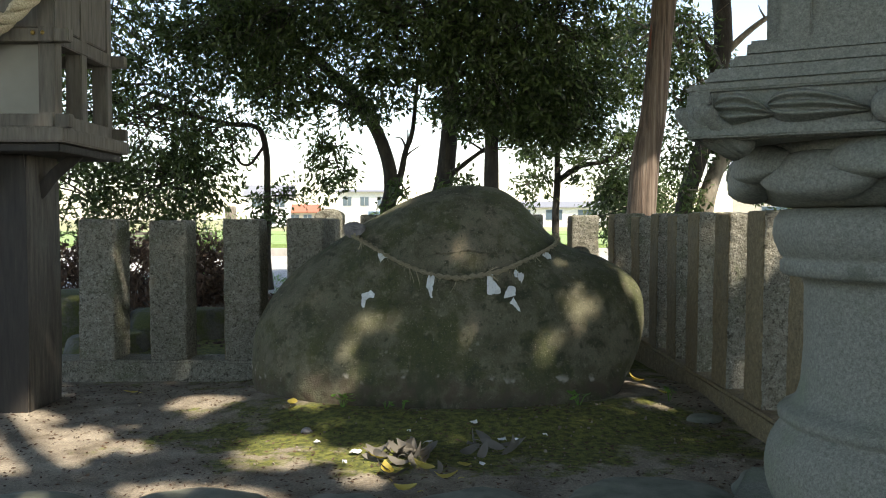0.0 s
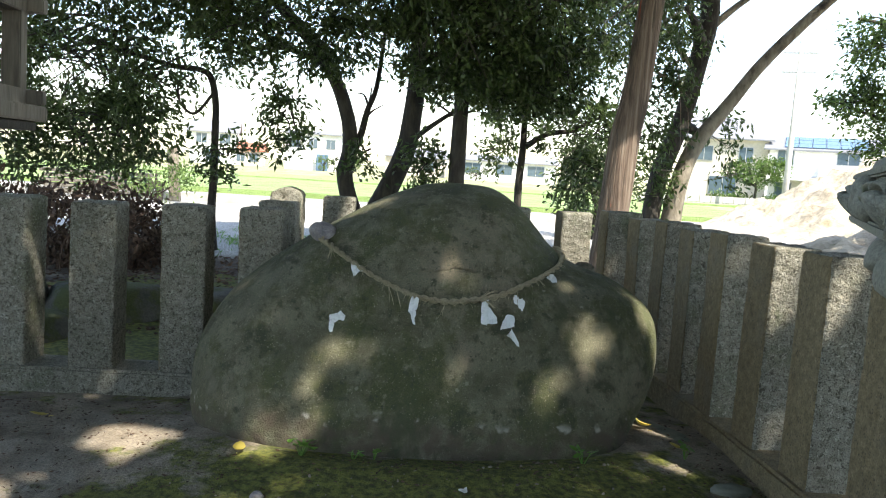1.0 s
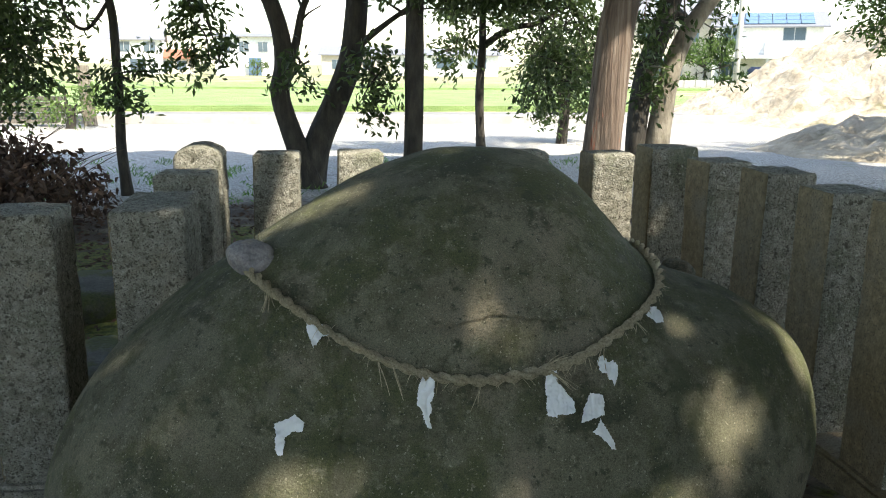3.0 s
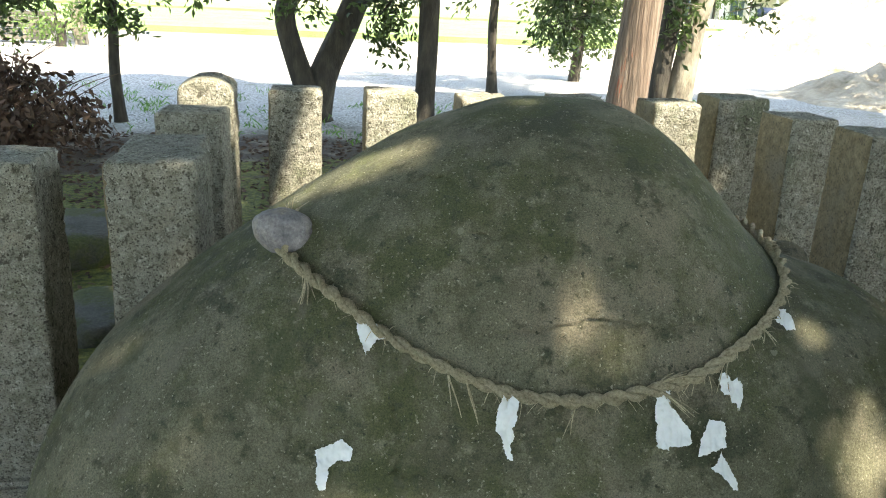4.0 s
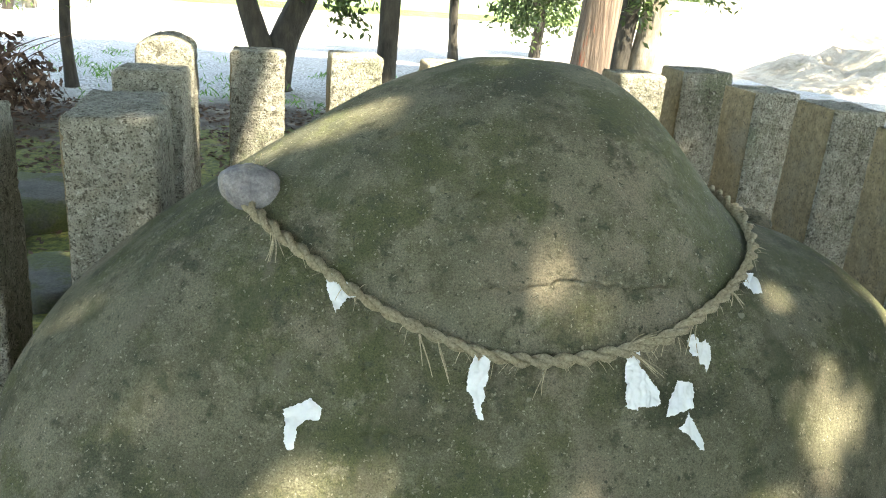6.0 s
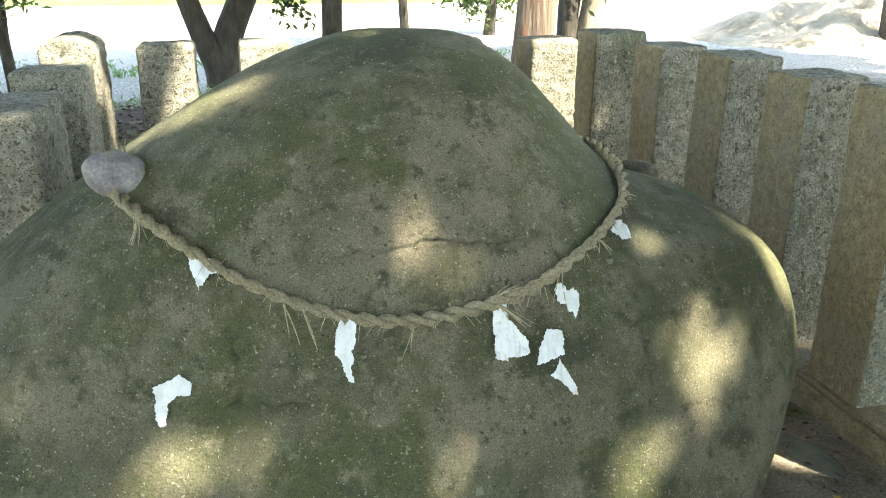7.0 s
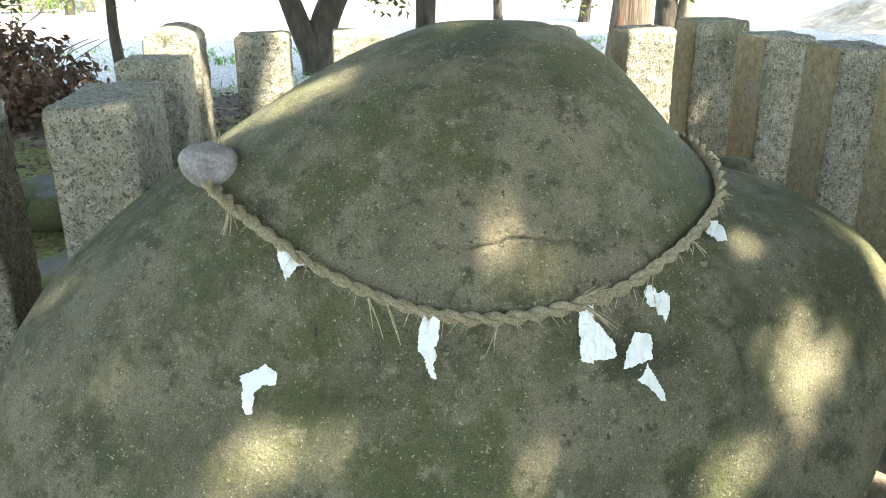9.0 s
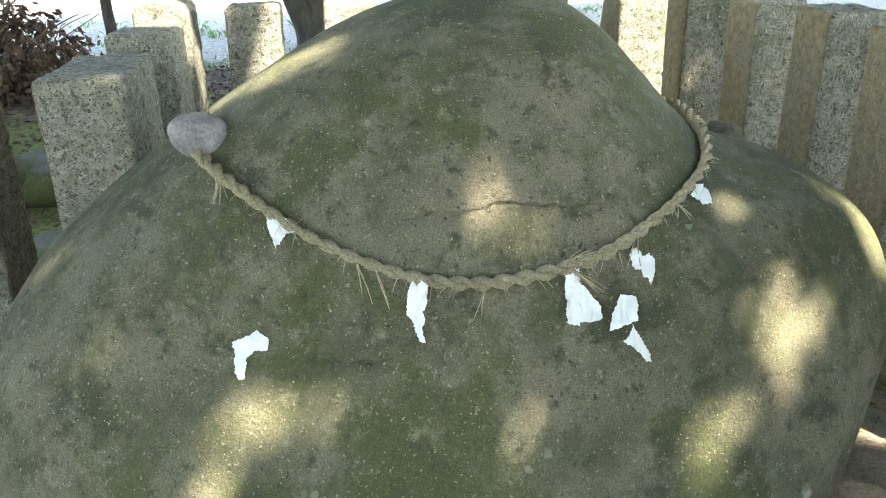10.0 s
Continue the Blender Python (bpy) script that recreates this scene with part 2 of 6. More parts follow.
def ground_material():
    """Soil with moss round the boulder, pale gravel on the open lot and grass further out, mixed by place in the plan."""
    m = material("ground_soil_moss_gravel", [(0.3, (0.12, 0.098, 0.07)), (0.5, (0.25, 0.215, 0.165)), (0.72, (0.4, 0.355, 0.28))], scale=6,
                 rough=0.95, bump=0.9, bump_scale=70, bump_dist=0.014, grain=(120, 0.6, 1.4))
    N, L = m.node_tree.nodes, m.node_tree.links
    bs = N["Principled BSDF"]
    geo = N.new("ShaderNodeNewGeometry")
    sep = N.new("ShaderNodeSeparateXYZ")
    L.new(geo.outputs["Position"], sep.inputs[0])

    def math2(op, a, b=0.0, c=0.0):
        n = N.new("ShaderNodeMath")
        n.operation = op
        for i, v in enumerate((a, b, c)):
            if isinstance(v, (int, float)):
                n.inputs[i].default_value = v
            else:
                L.new(v, n.inputs[i])
        return n.outputs[0]

    def noise_tex(sc, det=6.0):
        n = N.new("ShaderNodeTexNoise")
        n.inputs["Scale"].default_value, n.inputs["Detail"].default_value, n.inputs["Roughness"].default_value = sc, det, 0.65
        L.new(geo.outputs["Position"], n.inputs["Vector"])
        return n.outputs["Fac"]

    def span(v, lo, hi):
        r = N.new("ShaderNodeMapRange")
        r.interpolation_type = "SMOOTHSTEP"
        r.inputs["From Min"].default_value, r.inputs["From Max"].default_value = lo, hi
        L.new(v, r.inputs["Value"])
        return r.outputs["Result"]

    def mix(fac, a, b):
        x = N.new("ShaderNodeMix")
        x.data_type = "RGBA"
        L.new(fac, x.inputs["Factor"])
        for sock, v in ((x.inputs["A"], a), (x.inputs["B"], b)):
            if isinstance(v, tuple):
                sock.default_value = (*v, 1)
            else:
                L.new(v, sock)
        return x.outputs["Result"]

    X, Y = sep.outputs["X"], sep.outputs["Y"]
    col = bs.inputs["Base Color"].links[0].from_socket
    # moss: a bed in front of the boulder, and behind the fence
    front = math2("ADD", math2("POWER", math2("MULTIPLY", math2("SUBTRACT", X, 0.1), 0.72), 2.0), math2("POWER", math2("MULTIPLY", math2("SUBTRACT", Y, 3.15), 1.7), 2.0))
    back = math2("ADD", math2("POWER", math2("MULTIPLY", math2("ADD", X, 0.2), 0.36), 2.0), math2("POWER", math2("MULTIPLY", math2("SUBTRACT", Y, 6.3), 0.44), 2.0))
    bed = math2("MAXIMUM", math2("SUBTRACT", 1.0, front), math2("SUBTRACT", 1.35, back))
    moss_mask = span(math2("MULTIPLY_ADD", noise_tex(5.0), 2.2, math2("SUBTRACT", math2("MULTIPLY", bed, 0.8), 1.22)), 0.0, 0.3)
    moss = mix(span(noise_tex(34.0), 0.35, 0.66), (0.05, 0.062, 0.014), (0.18, 0.19, 0.04))
    # dark rotted leaves on the soil under the trees
    rot = math2("MULTIPLY", span(Y, 5.4, 6.2), span(noise_tex(3.0), 0.36, 0.5))
    col = mix(rot, col, (0.075, 0.058, 0.042))
    col = mix(moss_mask, col, moss)
    # grey gravel past the fence
    lot = span(math2("MULTIPLY_ADD", noise_tex(0.8), 2.5, Y), 10.6, 11.6)
    gravel = mix(span(noise_tex(14.0), 0.3, 0.7), (0.27, 0.265, 0.24), (0.5, 0.49, 0.45))
    tuft = span(math2("MULTIPLY_ADD", noise_tex(0.5), 1.0, math2("MULTIPLY", noise_tex(7.0), 0.8)), 0.98, 1.1)
    gravel = mix(tuft, gravel, (0.12, 0.16, 0.05))
    stones = mix(span(noise_tex(38.0, 3.0), 0.42, 0.58), (0.17, 0.16, 0.14), (0.6, 0.585, 0.54))
    gravel = mix(span(noise_tex(4.0), 0.3, 0.6), gravel, stones)
    col = mix(lot, col, gravel)
    far = span(Y, 22.4, 22.6)
    grass = mix(span(noise_tex(0.35), 0.35, 0.65), (0.16, 0.2, 0.07), (0.36, 0.33, 0.2))
    col = mix(far, col, grass)
    L.new(col, bs.inputs["Base Color"])
    return m


M_GROUND = ground_material()


def add_waterline(m):
    """A brown tide mark round the boulder's foot, with a crust of pale salts along it."""
    N, L = m.node_tree.nodes, m.node_tree.links
    bs = N["Principled BSDF"]
    geo = N.new("ShaderNodeNewGeometry")
    sep = N.new("ShaderNodeSeparateXYZ")
    L.new(geo.outputs["Position"], sep.inputs[0])
    n1 = N.new("ShaderNodeTexNoise")
    n1.inputs["Scale"].default_value = 5.0
    L.new(geo.outputs["Position"], n1.inputs["Vector"])
    level = N.new("ShaderNodeMath")
    level.operation = "MULTIPLY_ADD"
    level.inputs[1].default_value = -0.14
    L.new(n1.outputs["Fac"], level.inputs[0])
    L.new(sep.outputs["Z"], level.inputs[2])

    def span(v, lo, hi):
        r = N.new("ShaderNodeMapRange")
        r.interpolation_type = "SMOOTHSTEP"
        r.inputs["From Min"].default_value, r.inputs["From Max"].default_value = lo, hi
        L.new(v, r.inputs["Value"])
        return r.outputs["Result"]

    def mix(fac, a, b):
        x = N.new("ShaderNodeMix")
        x.data_type = "RGBA"
        L.new(fac, x.inputs["Factor"])
        L.new(a, x.inputs["A"])
        x.inputs["B"].default_value = (*b, 1)
        return x.outputs["Result"]

    def times(a, b):
        n = N.new("ShaderNodeMath")
        n.operation = "MULTIPLY"
        L.new(a, n.inputs[0])
        L.new(b, n.inputs[1])
        return n.outputs[0]

    grain = N.new("ShaderNodeTexNoise")
    grain.inputs["Scale"].default_value, grain.inputs["Detail"].default_value = 16.0, 8.0
    L.new(geo.outputs["Position"], grain.inputs["Vector"])
    col = bs.inputs["Base Color"].links[0].from_socket
    col = mix(times(span(level.outputs[0], 0.1, 0.03), span(grain.outputs["Fac"], 0.3, 0.65)), col, (0.088, 0.07, 0.05))
    crust = times(times(span(level.outputs[0], 0.05, 0.066), span(level.outputs[0], 0.1, 0.07)), span(grain.outputs["Fac"], 0.56, 0.66))
    col = mix(crust, col, (0.34, 0.32, 0.28))
    L.new(col, bs.inputs["Base Color"])


add_waterline(M_ROCK)


def add_streaks(m):
    """Dark green algae that has run down the boulder, and round pale lichen spots."""
    N, L = m.node_tree.nodes, m.node_tree.links
    bs = N["Principled BSDF"]
    geo = N.new("ShaderNodeNewGeometry")

    def mapped(scale):
        mp = N.new("ShaderNodeMapping")
        mp.inputs["Scale"].default_value = scale
        L.new(geo.outputs["Position"], mp.inputs["Vector"])
        return mp.outputs["Vector"]

    def noise_of(vec, scale, detail=6.0):
        n = N.new("ShaderNodeTexNoise")
        n.inputs["Scale"].default_value, n.inputs["Detail"].default_value, n.inputs["Roughness"].default_value = scale, detail, 0.65
        L.new(vec, n.inputs["Vector"])
        return n

    def span(v, lo, hi, top=1.0):
        r = N.new("ShaderNodeMapRange")
        r.interpolation_type = "SMOOTHSTEP"
        r.inputs["From Min"].default_value, r.inputs["From Max"].default_value, r.inputs["To Max"].default_value = lo, hi, top
        L.new(v, r.inputs["Value"])
        return r.outputs["Result"]

    def mix(fac, a, b):
        x = N.new("ShaderNodeMix")
        x.data_type = "RGBA"
        L.new(fac, x.inputs["Factor"])
        L.new(a, x.inputs["A"])
        x.inputs["B"].default_value = (*b, 1)
        return x.outputs["Result"]

    col = bs.inputs["Base Color"].links[0].from_socket
    col = mix(span(noise_of(mapped((1.0, 1.0, 0.28)), 9.0).outputs["Fac"], 0.54, 0.68, 0.62), col, (0.05, 0.062, 0.028))
    col = mix(span(noise_of(mapped((1.0, 1.0, 0.4)), 6.0).outputs["Fac"], 0.57, 0.7, 0.55), col, (0.17, 0.15, 0.112))
    wobble = noise_of(mapped((1, 1, 1)), 55.0, 3.0)
    shift = N.new("ShaderNodeVectorMath")
    shift.operation = "MULTIPLY_ADD"
    shift.inputs[1].default_value = (0.014, 0.014, 0.014)
    L.new(wobble.outputs["Color"], shift.inputs[0])
    L.new(geo.outputs["Position"], shift.inputs[2])
    cells = N.new("ShaderNodeTexVoronoi")
    cells.inputs["Scale"].default_value = 11.0
    L.new(shift.outputs[0], cells.inputs["Vector"])
    pick = N.new("ShaderNodeSeparateColor")
    L.new(cells.outputs["Color"], pick.inputs["Color"])
    size = N.new("ShaderNodeMath")
    size.operation = "MULTIPLY"
    size.inputs[1].default_value = 0.085
    L.new(pick.outputs["Green"], size.inputs[0])
    inside = N.new("ShaderNodeMath")
    inside.operation = "LESS_THAN"
    L.new(cells.outputs["Distance"], inside.inputs[0])
    L.new(size.outputs[0], inside.inputs[1])
    col = mix(span(inside.outputs[0], 0.0, 1.0, 0.7), col, (0.24, 0.235, 0.175))
    L.new(col, bs.inputs["Base Color"])


add_streaks(M_ROCK)


# ---- making meshes ----
def mesh_object(name, verts, faces, mat, smooth=False, mats=None, face_mats=None):
    me = bpy.data.meshes.new(name)
    me.from_pydata([tuple(v) for v in verts], [], faces)
    for m in (mats or [mat]):
        me.materials.append(m)
    if face_mats is not None:
        me.polygons.foreach_set("material_index", face_mats)
    if smooth:
        me.polygons.foreach_set("use_smooth", [True] * len(me.polygons))
    me.update()
    return new(name, me)


def part(name, bm, mat, parent=None, label="", smooth=False):
    """Links a bmesh as one mesh object, under a thing or a part."""
    me = bpy.data.meshes.new(name)
    bm.to_mesh(me)
    bm.free()
    me.materials.append(mat)
    if smooth:
        me.polygons.foreach_set("use_smooth", [True] * len(me.polygons))
    ob = new(name, me)
    if parent:
        ob.parent = parent
    if label:
        tagged(ob, label)
    return ob


def under(ob, parent, label=""):
    ob.parent = parent
    if label:
        tagged(ob, label)
    return ob


def thing(name, label, category, group="", m=None):
    ob = new(name)
    ob.empty_display_size = 0.05
    if m is not None:
        ob.matrix_basis = m
    return tagged(ob, label, category, group)


def box(bm, lo, hi, bevel=0.0, m=None):
    """Adds a box, its edges rounded."""
    b2 = bmesh.new()
    bmesh.ops.create_cube(b2, size=1)
    for v in b2.verts:
        v.co = Vector([lo[i] + (v.co[i] + 0.5) * (hi[i] - lo[i]) for i in range(3)])
    if bevel:
        bmesh.ops.bevel(b2, geom=b2.edges[:], offset=bevel, segments=2, affect="EDGES")
    if m is not None:
        bmesh.ops.transform(b2, matrix=m, verts=b2.verts)
    tmp = bpy.data.meshes.new("tmp")
    b2.to_mesh(tmp)
    b2.free()
    bm.from_mesh(tmp)
    bpy.data.meshes.remove(tmp)
    return bm


def lathe(bm, profile, steps=48, centre=(0, 0)):
    """Turns a profile of (radius, height) round the upright axis; closed at both ends."""
    rings = []
    for r, z in profile:
        rings.append([bm.verts.new((centre[0] + r * math.cos(2 * math.pi * i / steps), centre[1] + r * math.sin(2 * math.pi * i / steps), z)) for i in range(steps)])
    for a, b in zip(rings, rings[1:]):
        for i in range(steps):
            j = (i + 1) % steps
            bm.faces.new((a[i], a[j], b[j], b[i]))
    bm.faces.new(rings[0][::-1])
    bm.faces.new(rings[-1])
    return bm


def smooth_path(points, n):
    """A smooth curve through points (any tuple length), n samples."""
    p = np.array(points, float)
    k = len(p)
    out = []
    for s in np.linspace(0, k - 1, n):
        i = min(int(s), k - 2)
        u = s - i
        p0, p1, p2, p3 = p[max(i - 1, 0)], p[i], p[i + 1], p[min(i + 2, k - 1)]
        out.append(0.5 * (2 * p1 + (p2 - p0) * u + (2 * p0 - 5 * p1 + 4 * p2 - p3) * u * u + (3 * p1 - p0 - 3 * p2 + p3) * u ** 3))
    return np.array(out)


def tube(bm, pts, radii, sides=8, lumps=0.0, seed=0.0):
    """A tube along pts, with its radius at each, a little uneven."""
    pts = [Vector(p) for p in pts]
    prev, rings = None, []
    ref = Vector((0.31, 0.17, 0.93)).normalized()
    for i, p in enumerate(pts):
        d = (pts[min(i + 1, len(pts) - 1)] - pts[max(i - 1, 0)]).normalized()
        if abs(d.dot(ref)) > 0.95:
            ref = Vector((0.9, 0.3, 0.1)).normalized()
        u = (d.cross(ref)).normalized() if prev is None else (prev - d * prev.dot(d)).normalized()
        prev = u
        w = d.cross(u)
        ring = []
        for k in range(sides):
            a = 2 * math.pi * k / sides
            o = u * math.cos(a) + w * math.sin(a)
            r = radii[i]
            if lumps:
                r *= 1 + lumps * noise.noise(Vector((o.x * 1.5 + seed, o.y * 1.5, o.z + p.z * 1.1 / max(0.1, 6 * radii[0]))))
            ring.append(bm.verts.new(p + o * r))
        rings.append(ring)
    for a, b in zip(rings, rings[1:]):
        for k in range(sides):
            j = (k + 1) % sides
            bm.faces.new((a[k], a[j], b[j], b[k]))
    bm.faces.new(rings[0][::-1])
    bm.faces.new(rings[-1])
    return bm


def leaves_mesh(name, centres, directions, length, width, mat, rng):
    """Many small folded leaves: each four corners, two faces."""
    n = len(centres)
    c = np.asarray(centres, float)
    d = np.asarray(directions, float)
    d /= np.linalg.norm(d, axis=1)[:, None] + 1e-9
    r = rng.normal(size=(n, 3))
    s = np.cross(d, r)
    s /= np.linalg.norm(s, axis=1)[:, None] + 1e-9
    up = np.cross(s, d)
    ln = length * rng.uniform(0.65, 1.2, (n, 1))
    wd = width * rng.uniform(0.7, 1.2, (n, 1))
    base, tip = c - d * ln * 0.5, c + d * ln * 0.5
    left, right = c + s * wd * 0.5 + up * wd * 0.18, c - s * wd * 0.5 + up * wd * 0.18
    verts = np.stack([base, right, tip, left], 1).reshape(-1, 3)
    me = bpy.data.meshes.new(name)
    me.vertices.add(4 * n)
    me.vertices.foreach_set("co", verts.ravel())
    idx = np.arange(n)[:, None] * 4
    tri = np.concatenate([idx + np.array([[0, 1, 2]]), idx + np.array([[0, 2, 3]])], 1).reshape(-1)
    me.loops.add(len(tri))
    me.loops.foreach_set("vertex_index", tri)
    me.polygons.add(2 * n)
    me.polygons.foreach_set("loop_start", np.arange(0, 6 * n, 3))
    me.materials.append(mat)
    me.update()
    me.validate()
    return new(name, me)


def clump_points(rng, blobs, spacing=0.3):
    """Leaf places and ways gathered in sprays. blobs: (x, y, z, rx, ry, rz, leaves)."""
    C, D = [], []
    for x, y, z, rx, ry, rz, n in blobs:
        sprays = max(3, n // 26)
        q = rng.normal(size=(sprays, 3))
        q /= np.linalg.norm(q, axis=1)[:, None]
        q *= rng.uniform(0.15, 1.0, (sprays, 1)) ** 0.45
        for s in q:
            centre = np.array([x, y, z]) + s * (rx, ry, rz)
            way = np.array([s[0], s[1] * 0.6, -0.35]) + rng.normal(scale=0.45, size=3)
            way /= np.linalg.norm(way)
            m = max(4, n // sprays)
            along = rng.uniform(-0.5, 0.5, (m, 1)) * spacing * 1.3
            C.append(centre + along * way + rng.normal(scale=spacing * 0.2, size=(m, 3)))
            D.append(way * 0.8 + rng.normal(scale=0.6, size=(m, 3)) + np.array([0, 0, -0.25]))
    return np.concatenate(C), np.concatenate(D)


# ---- ground and distance ----
def ground_height(x, y):
    h = 0.012 * noise.noise(Vector((x * 0.9, y * 0.9, 0))) + 0.006 * noise.noise(Vector((x * 6, y * 6, 3)))
    # soil heaped round the boulder's foot
    d = math.hypot((x - 0.05) / 1.15, (y - 3.75) / 0.62)
    h += 0.05 * max(0.0, 1 - abs(d - 0.75) / 0.5)
    # the ground falls a little behind the fence
    h -= 0.05 * min(1.0, max(0.0, (y - 4.0) / 1.5))
    return h


def make_ground():
    xs = np.concatenate([np.linspace(-1500, -60, 8), np.linspace(-50, -6, 30), np.linspace(-5.2, -2.5, 18), np.linspace(-2.4, 2.4, 140), np.linspace(2.5, 5.2, 18), np.linspace(6, 50, 30), np.linspace(60, 1500, 8)])
    ys = np.concatenate([np.linspace(-300, -20, 8), np.linspace(-15, 1, 14), np.linspace(1.2, 6.5, 150), np.linspace(6.7, 14, 50), np.linspace(14.5, 60, 50), np.linspace(70, 3000, 14)])
    verts = [(x, y, ground_height(x, y)) for y in ys for x in xs]
    w = len(xs)
    faces = [(j * w + i, j * w + i + 1, (j + 1) * w + i + 1, (j + 1) * w + i) for j in range(len(ys) - 1) for i in range(w - 1)]
    g = mesh_object("ground", verts, faces, M_GROUND, smooth=True)
    tagged(g, "bare soil and moss ground running out to a pale gravel lot", "ground", kind="structure")


make_ground()


def strip(name, x0, x1, y0, y1, z0, z1, mat, label, category, bevel=0.02):
    bm = box(bmesh.new(), (x0, y0, z0), (x1, y1, z1), bevel)
    ob = part(name, bm, mat)
    return tagged(ob, label, category, kind="structure")


strip("kerb", -70, 40, 20.2, 20.5, -0.2, 0.13, M_CONCRETE, "low weathered concrete kerb along the road", "kerb")
strip("road", -90, 90, 20.5, 23.6, -0.2, 0.02, M_ASPHALT, "sun-bleached narrow road beside the paddy", "road")
strip("rice_field", -26, 14, 25.2, 41, -0.2, 0.1, M_RICE, "bright green young rice paddy", "field", 0.05)
strip("rice_field_far", -60, 30, 46, 58, -0.2, 0.06, M_RICE, "pale green paddy further off", "field", 0.05)


def dirt_mound():
    """A long spoil heap that rises to the side of the lot."""
    n = 150
    xs, ys = np.linspace(3.5, 34, n), np.linspace(10.5, 40, n)
    verts, faces = [], []
    for y in ys:
        for x in xs:
            e = max(0.0, 1 - math.hypot((x - 19.5) / 11.0, (y - 22) / 9.5))
            h = 4.9 * e ** 1.05
            low = max(0.0, 1 - math.hypot((x - 8.9) / 2.9, (y - 13.8) / 1.7))
            h = max(h, 0.68 * low ** 0.7)
            if h > 0:
                h += min(h, 0.5) * (0.7 * noise.noise(Vector((x * 0.7, y * 0.7, 2))) + 0.55 * noise.noise(Vector((x * 2.0, y * 2.0, 5))) + 0.35 * noise.noise(Vector((x * 6, y * 6, 8))))
            verts.append((x, y, h - 0.12))
    faces = [(j * n + i, j * n + i + 1, (j + 1) * n + i + 1, (j + 1) * n + i) for j in range(n - 1) for i in range(n - 1)]
    ob = mesh_object("dirt_mound", verts, faces, M_DIRT, smooth=True)
    tagged(ob, "heap of dry tan excavated earth on the lot", "dirt mound", kind="stuff")


dirt_mound()


# ---- stone fence ----
def post_mesh(name, w, d, h, seed, peak=0.0):
    """A hewn post, foot at z 0: chiselled and pitted all round but for the sawn face towards -x."""
    o = 3.7 * seed
    step = 0.0085
    nx, ny, nz = int(w / step), int(d / step), int(h / step)
    loop = [(-w / 2 + w * k / nx, -d / 2) for k in range(nx)] + [(w / 2, -d / 2 + d * k / ny) for k in range(ny)]
    loop += [(w / 2 - w * k / nx, d / 2) for k in range(nx)] + [(-w / 2, d / 2 - d * k / ny) for k in range(ny)]
    n = len(loop)
    sawn = [x == -w / 2 and y > -d / 2 + 0.003 for x, y in loop]

    def carve(p, out, rough):
        """Depth of the tooling at a place: broad unevenness, chisel strokes and holes."""
        q = p + Vector((o, o * 0.7, o * 1.3))
        c = 0.004 * noise.noise(q * 7) + rough * (0.004 * noise.noise(Vector((q.x * 26, q.y * 26, q.z * 62))) + 0.002 * noise.noise(q * 120))
        hole = noise.noise(q * 38) + 0.5 * noise.noise(q * 80)
        c -= rough * 0.016 * max(0.0, hole - 0.36)
        return out * c

    verts, faces, slots = [], [], []
    for k in range(nz + 1):
        z = h * k / nz
        for i, (x, y) in enumerate(loop):
            ex, ey = (abs(x) > w / 2 - 1e-6), (abs(y) > d / 2 - 1e-6)
            out = Vector((math.copysign(1, x) if ex else 0, math.copysign(1, y) if ey else 0, 0)).normalized()
            p = Vector((x, y, z))
            if ex and ey:
                p -= out * (0.004 + 0.007 * max(0.0, noise.noise(Vector((o, z * 14, x)))))
            lift = peak * (1 - (2 * x / w) ** 2) * (k / nz) ** 6
            p += carve(p, out, 0.3 if sawn[i] else 1.0) + Vector((0, 0, lift))
            if k == nz:
                p -= out * 0.004
            verts.append(p)
    for k in range(nz):
        for i in range(n):
            j = (i + 1) % n
            faces.append((k * n + i, k * n + j, (k + 1) * n + j, (k + 1) * n + i))
            slots.append(1 if sawn[i] or sawn[j] and loop[i][0] == -w / 2 else 0)
    rings = 11
    for r in range(1, rings):
        f = 1 - r / rings
        for x, y in loop:
            p = Vector((x * f, y * f, h + 0.003 + peak * (1 - (2 * x * f / w) ** 2)))
            verts.append(p + carve(p, Vector((0, 0, 1)), 1.0))
    verts.append(Vector((0, 0, h + 0.003 + peak)))
    for r in range(rings - 1):
        a = (nz + r) * n
        for i in range(n):
            j = (i + 1) % n
            faces.append((a + i, a + j, a + n + j, a + n + i))
            slots.append(0)
    a, tip = (nz + rings - 1) * n, len(verts) - 1
    for i in range(n):
        faces.append((a + i, a + (i + 1) % n, tip))
        slots.append(0)
    me = bpy.data.meshes.new(name)
    me.from_pydata(verts, [], faces)
    me.materials.append(M_GRANITE)
    me.materials.append(M_GRANITE_SAWN)
    me.polygons.foreach_set("material_index", slots)
    me.polygons.foreach_set("use_smooth", [True] * len(faces))
    me.update()
    return me


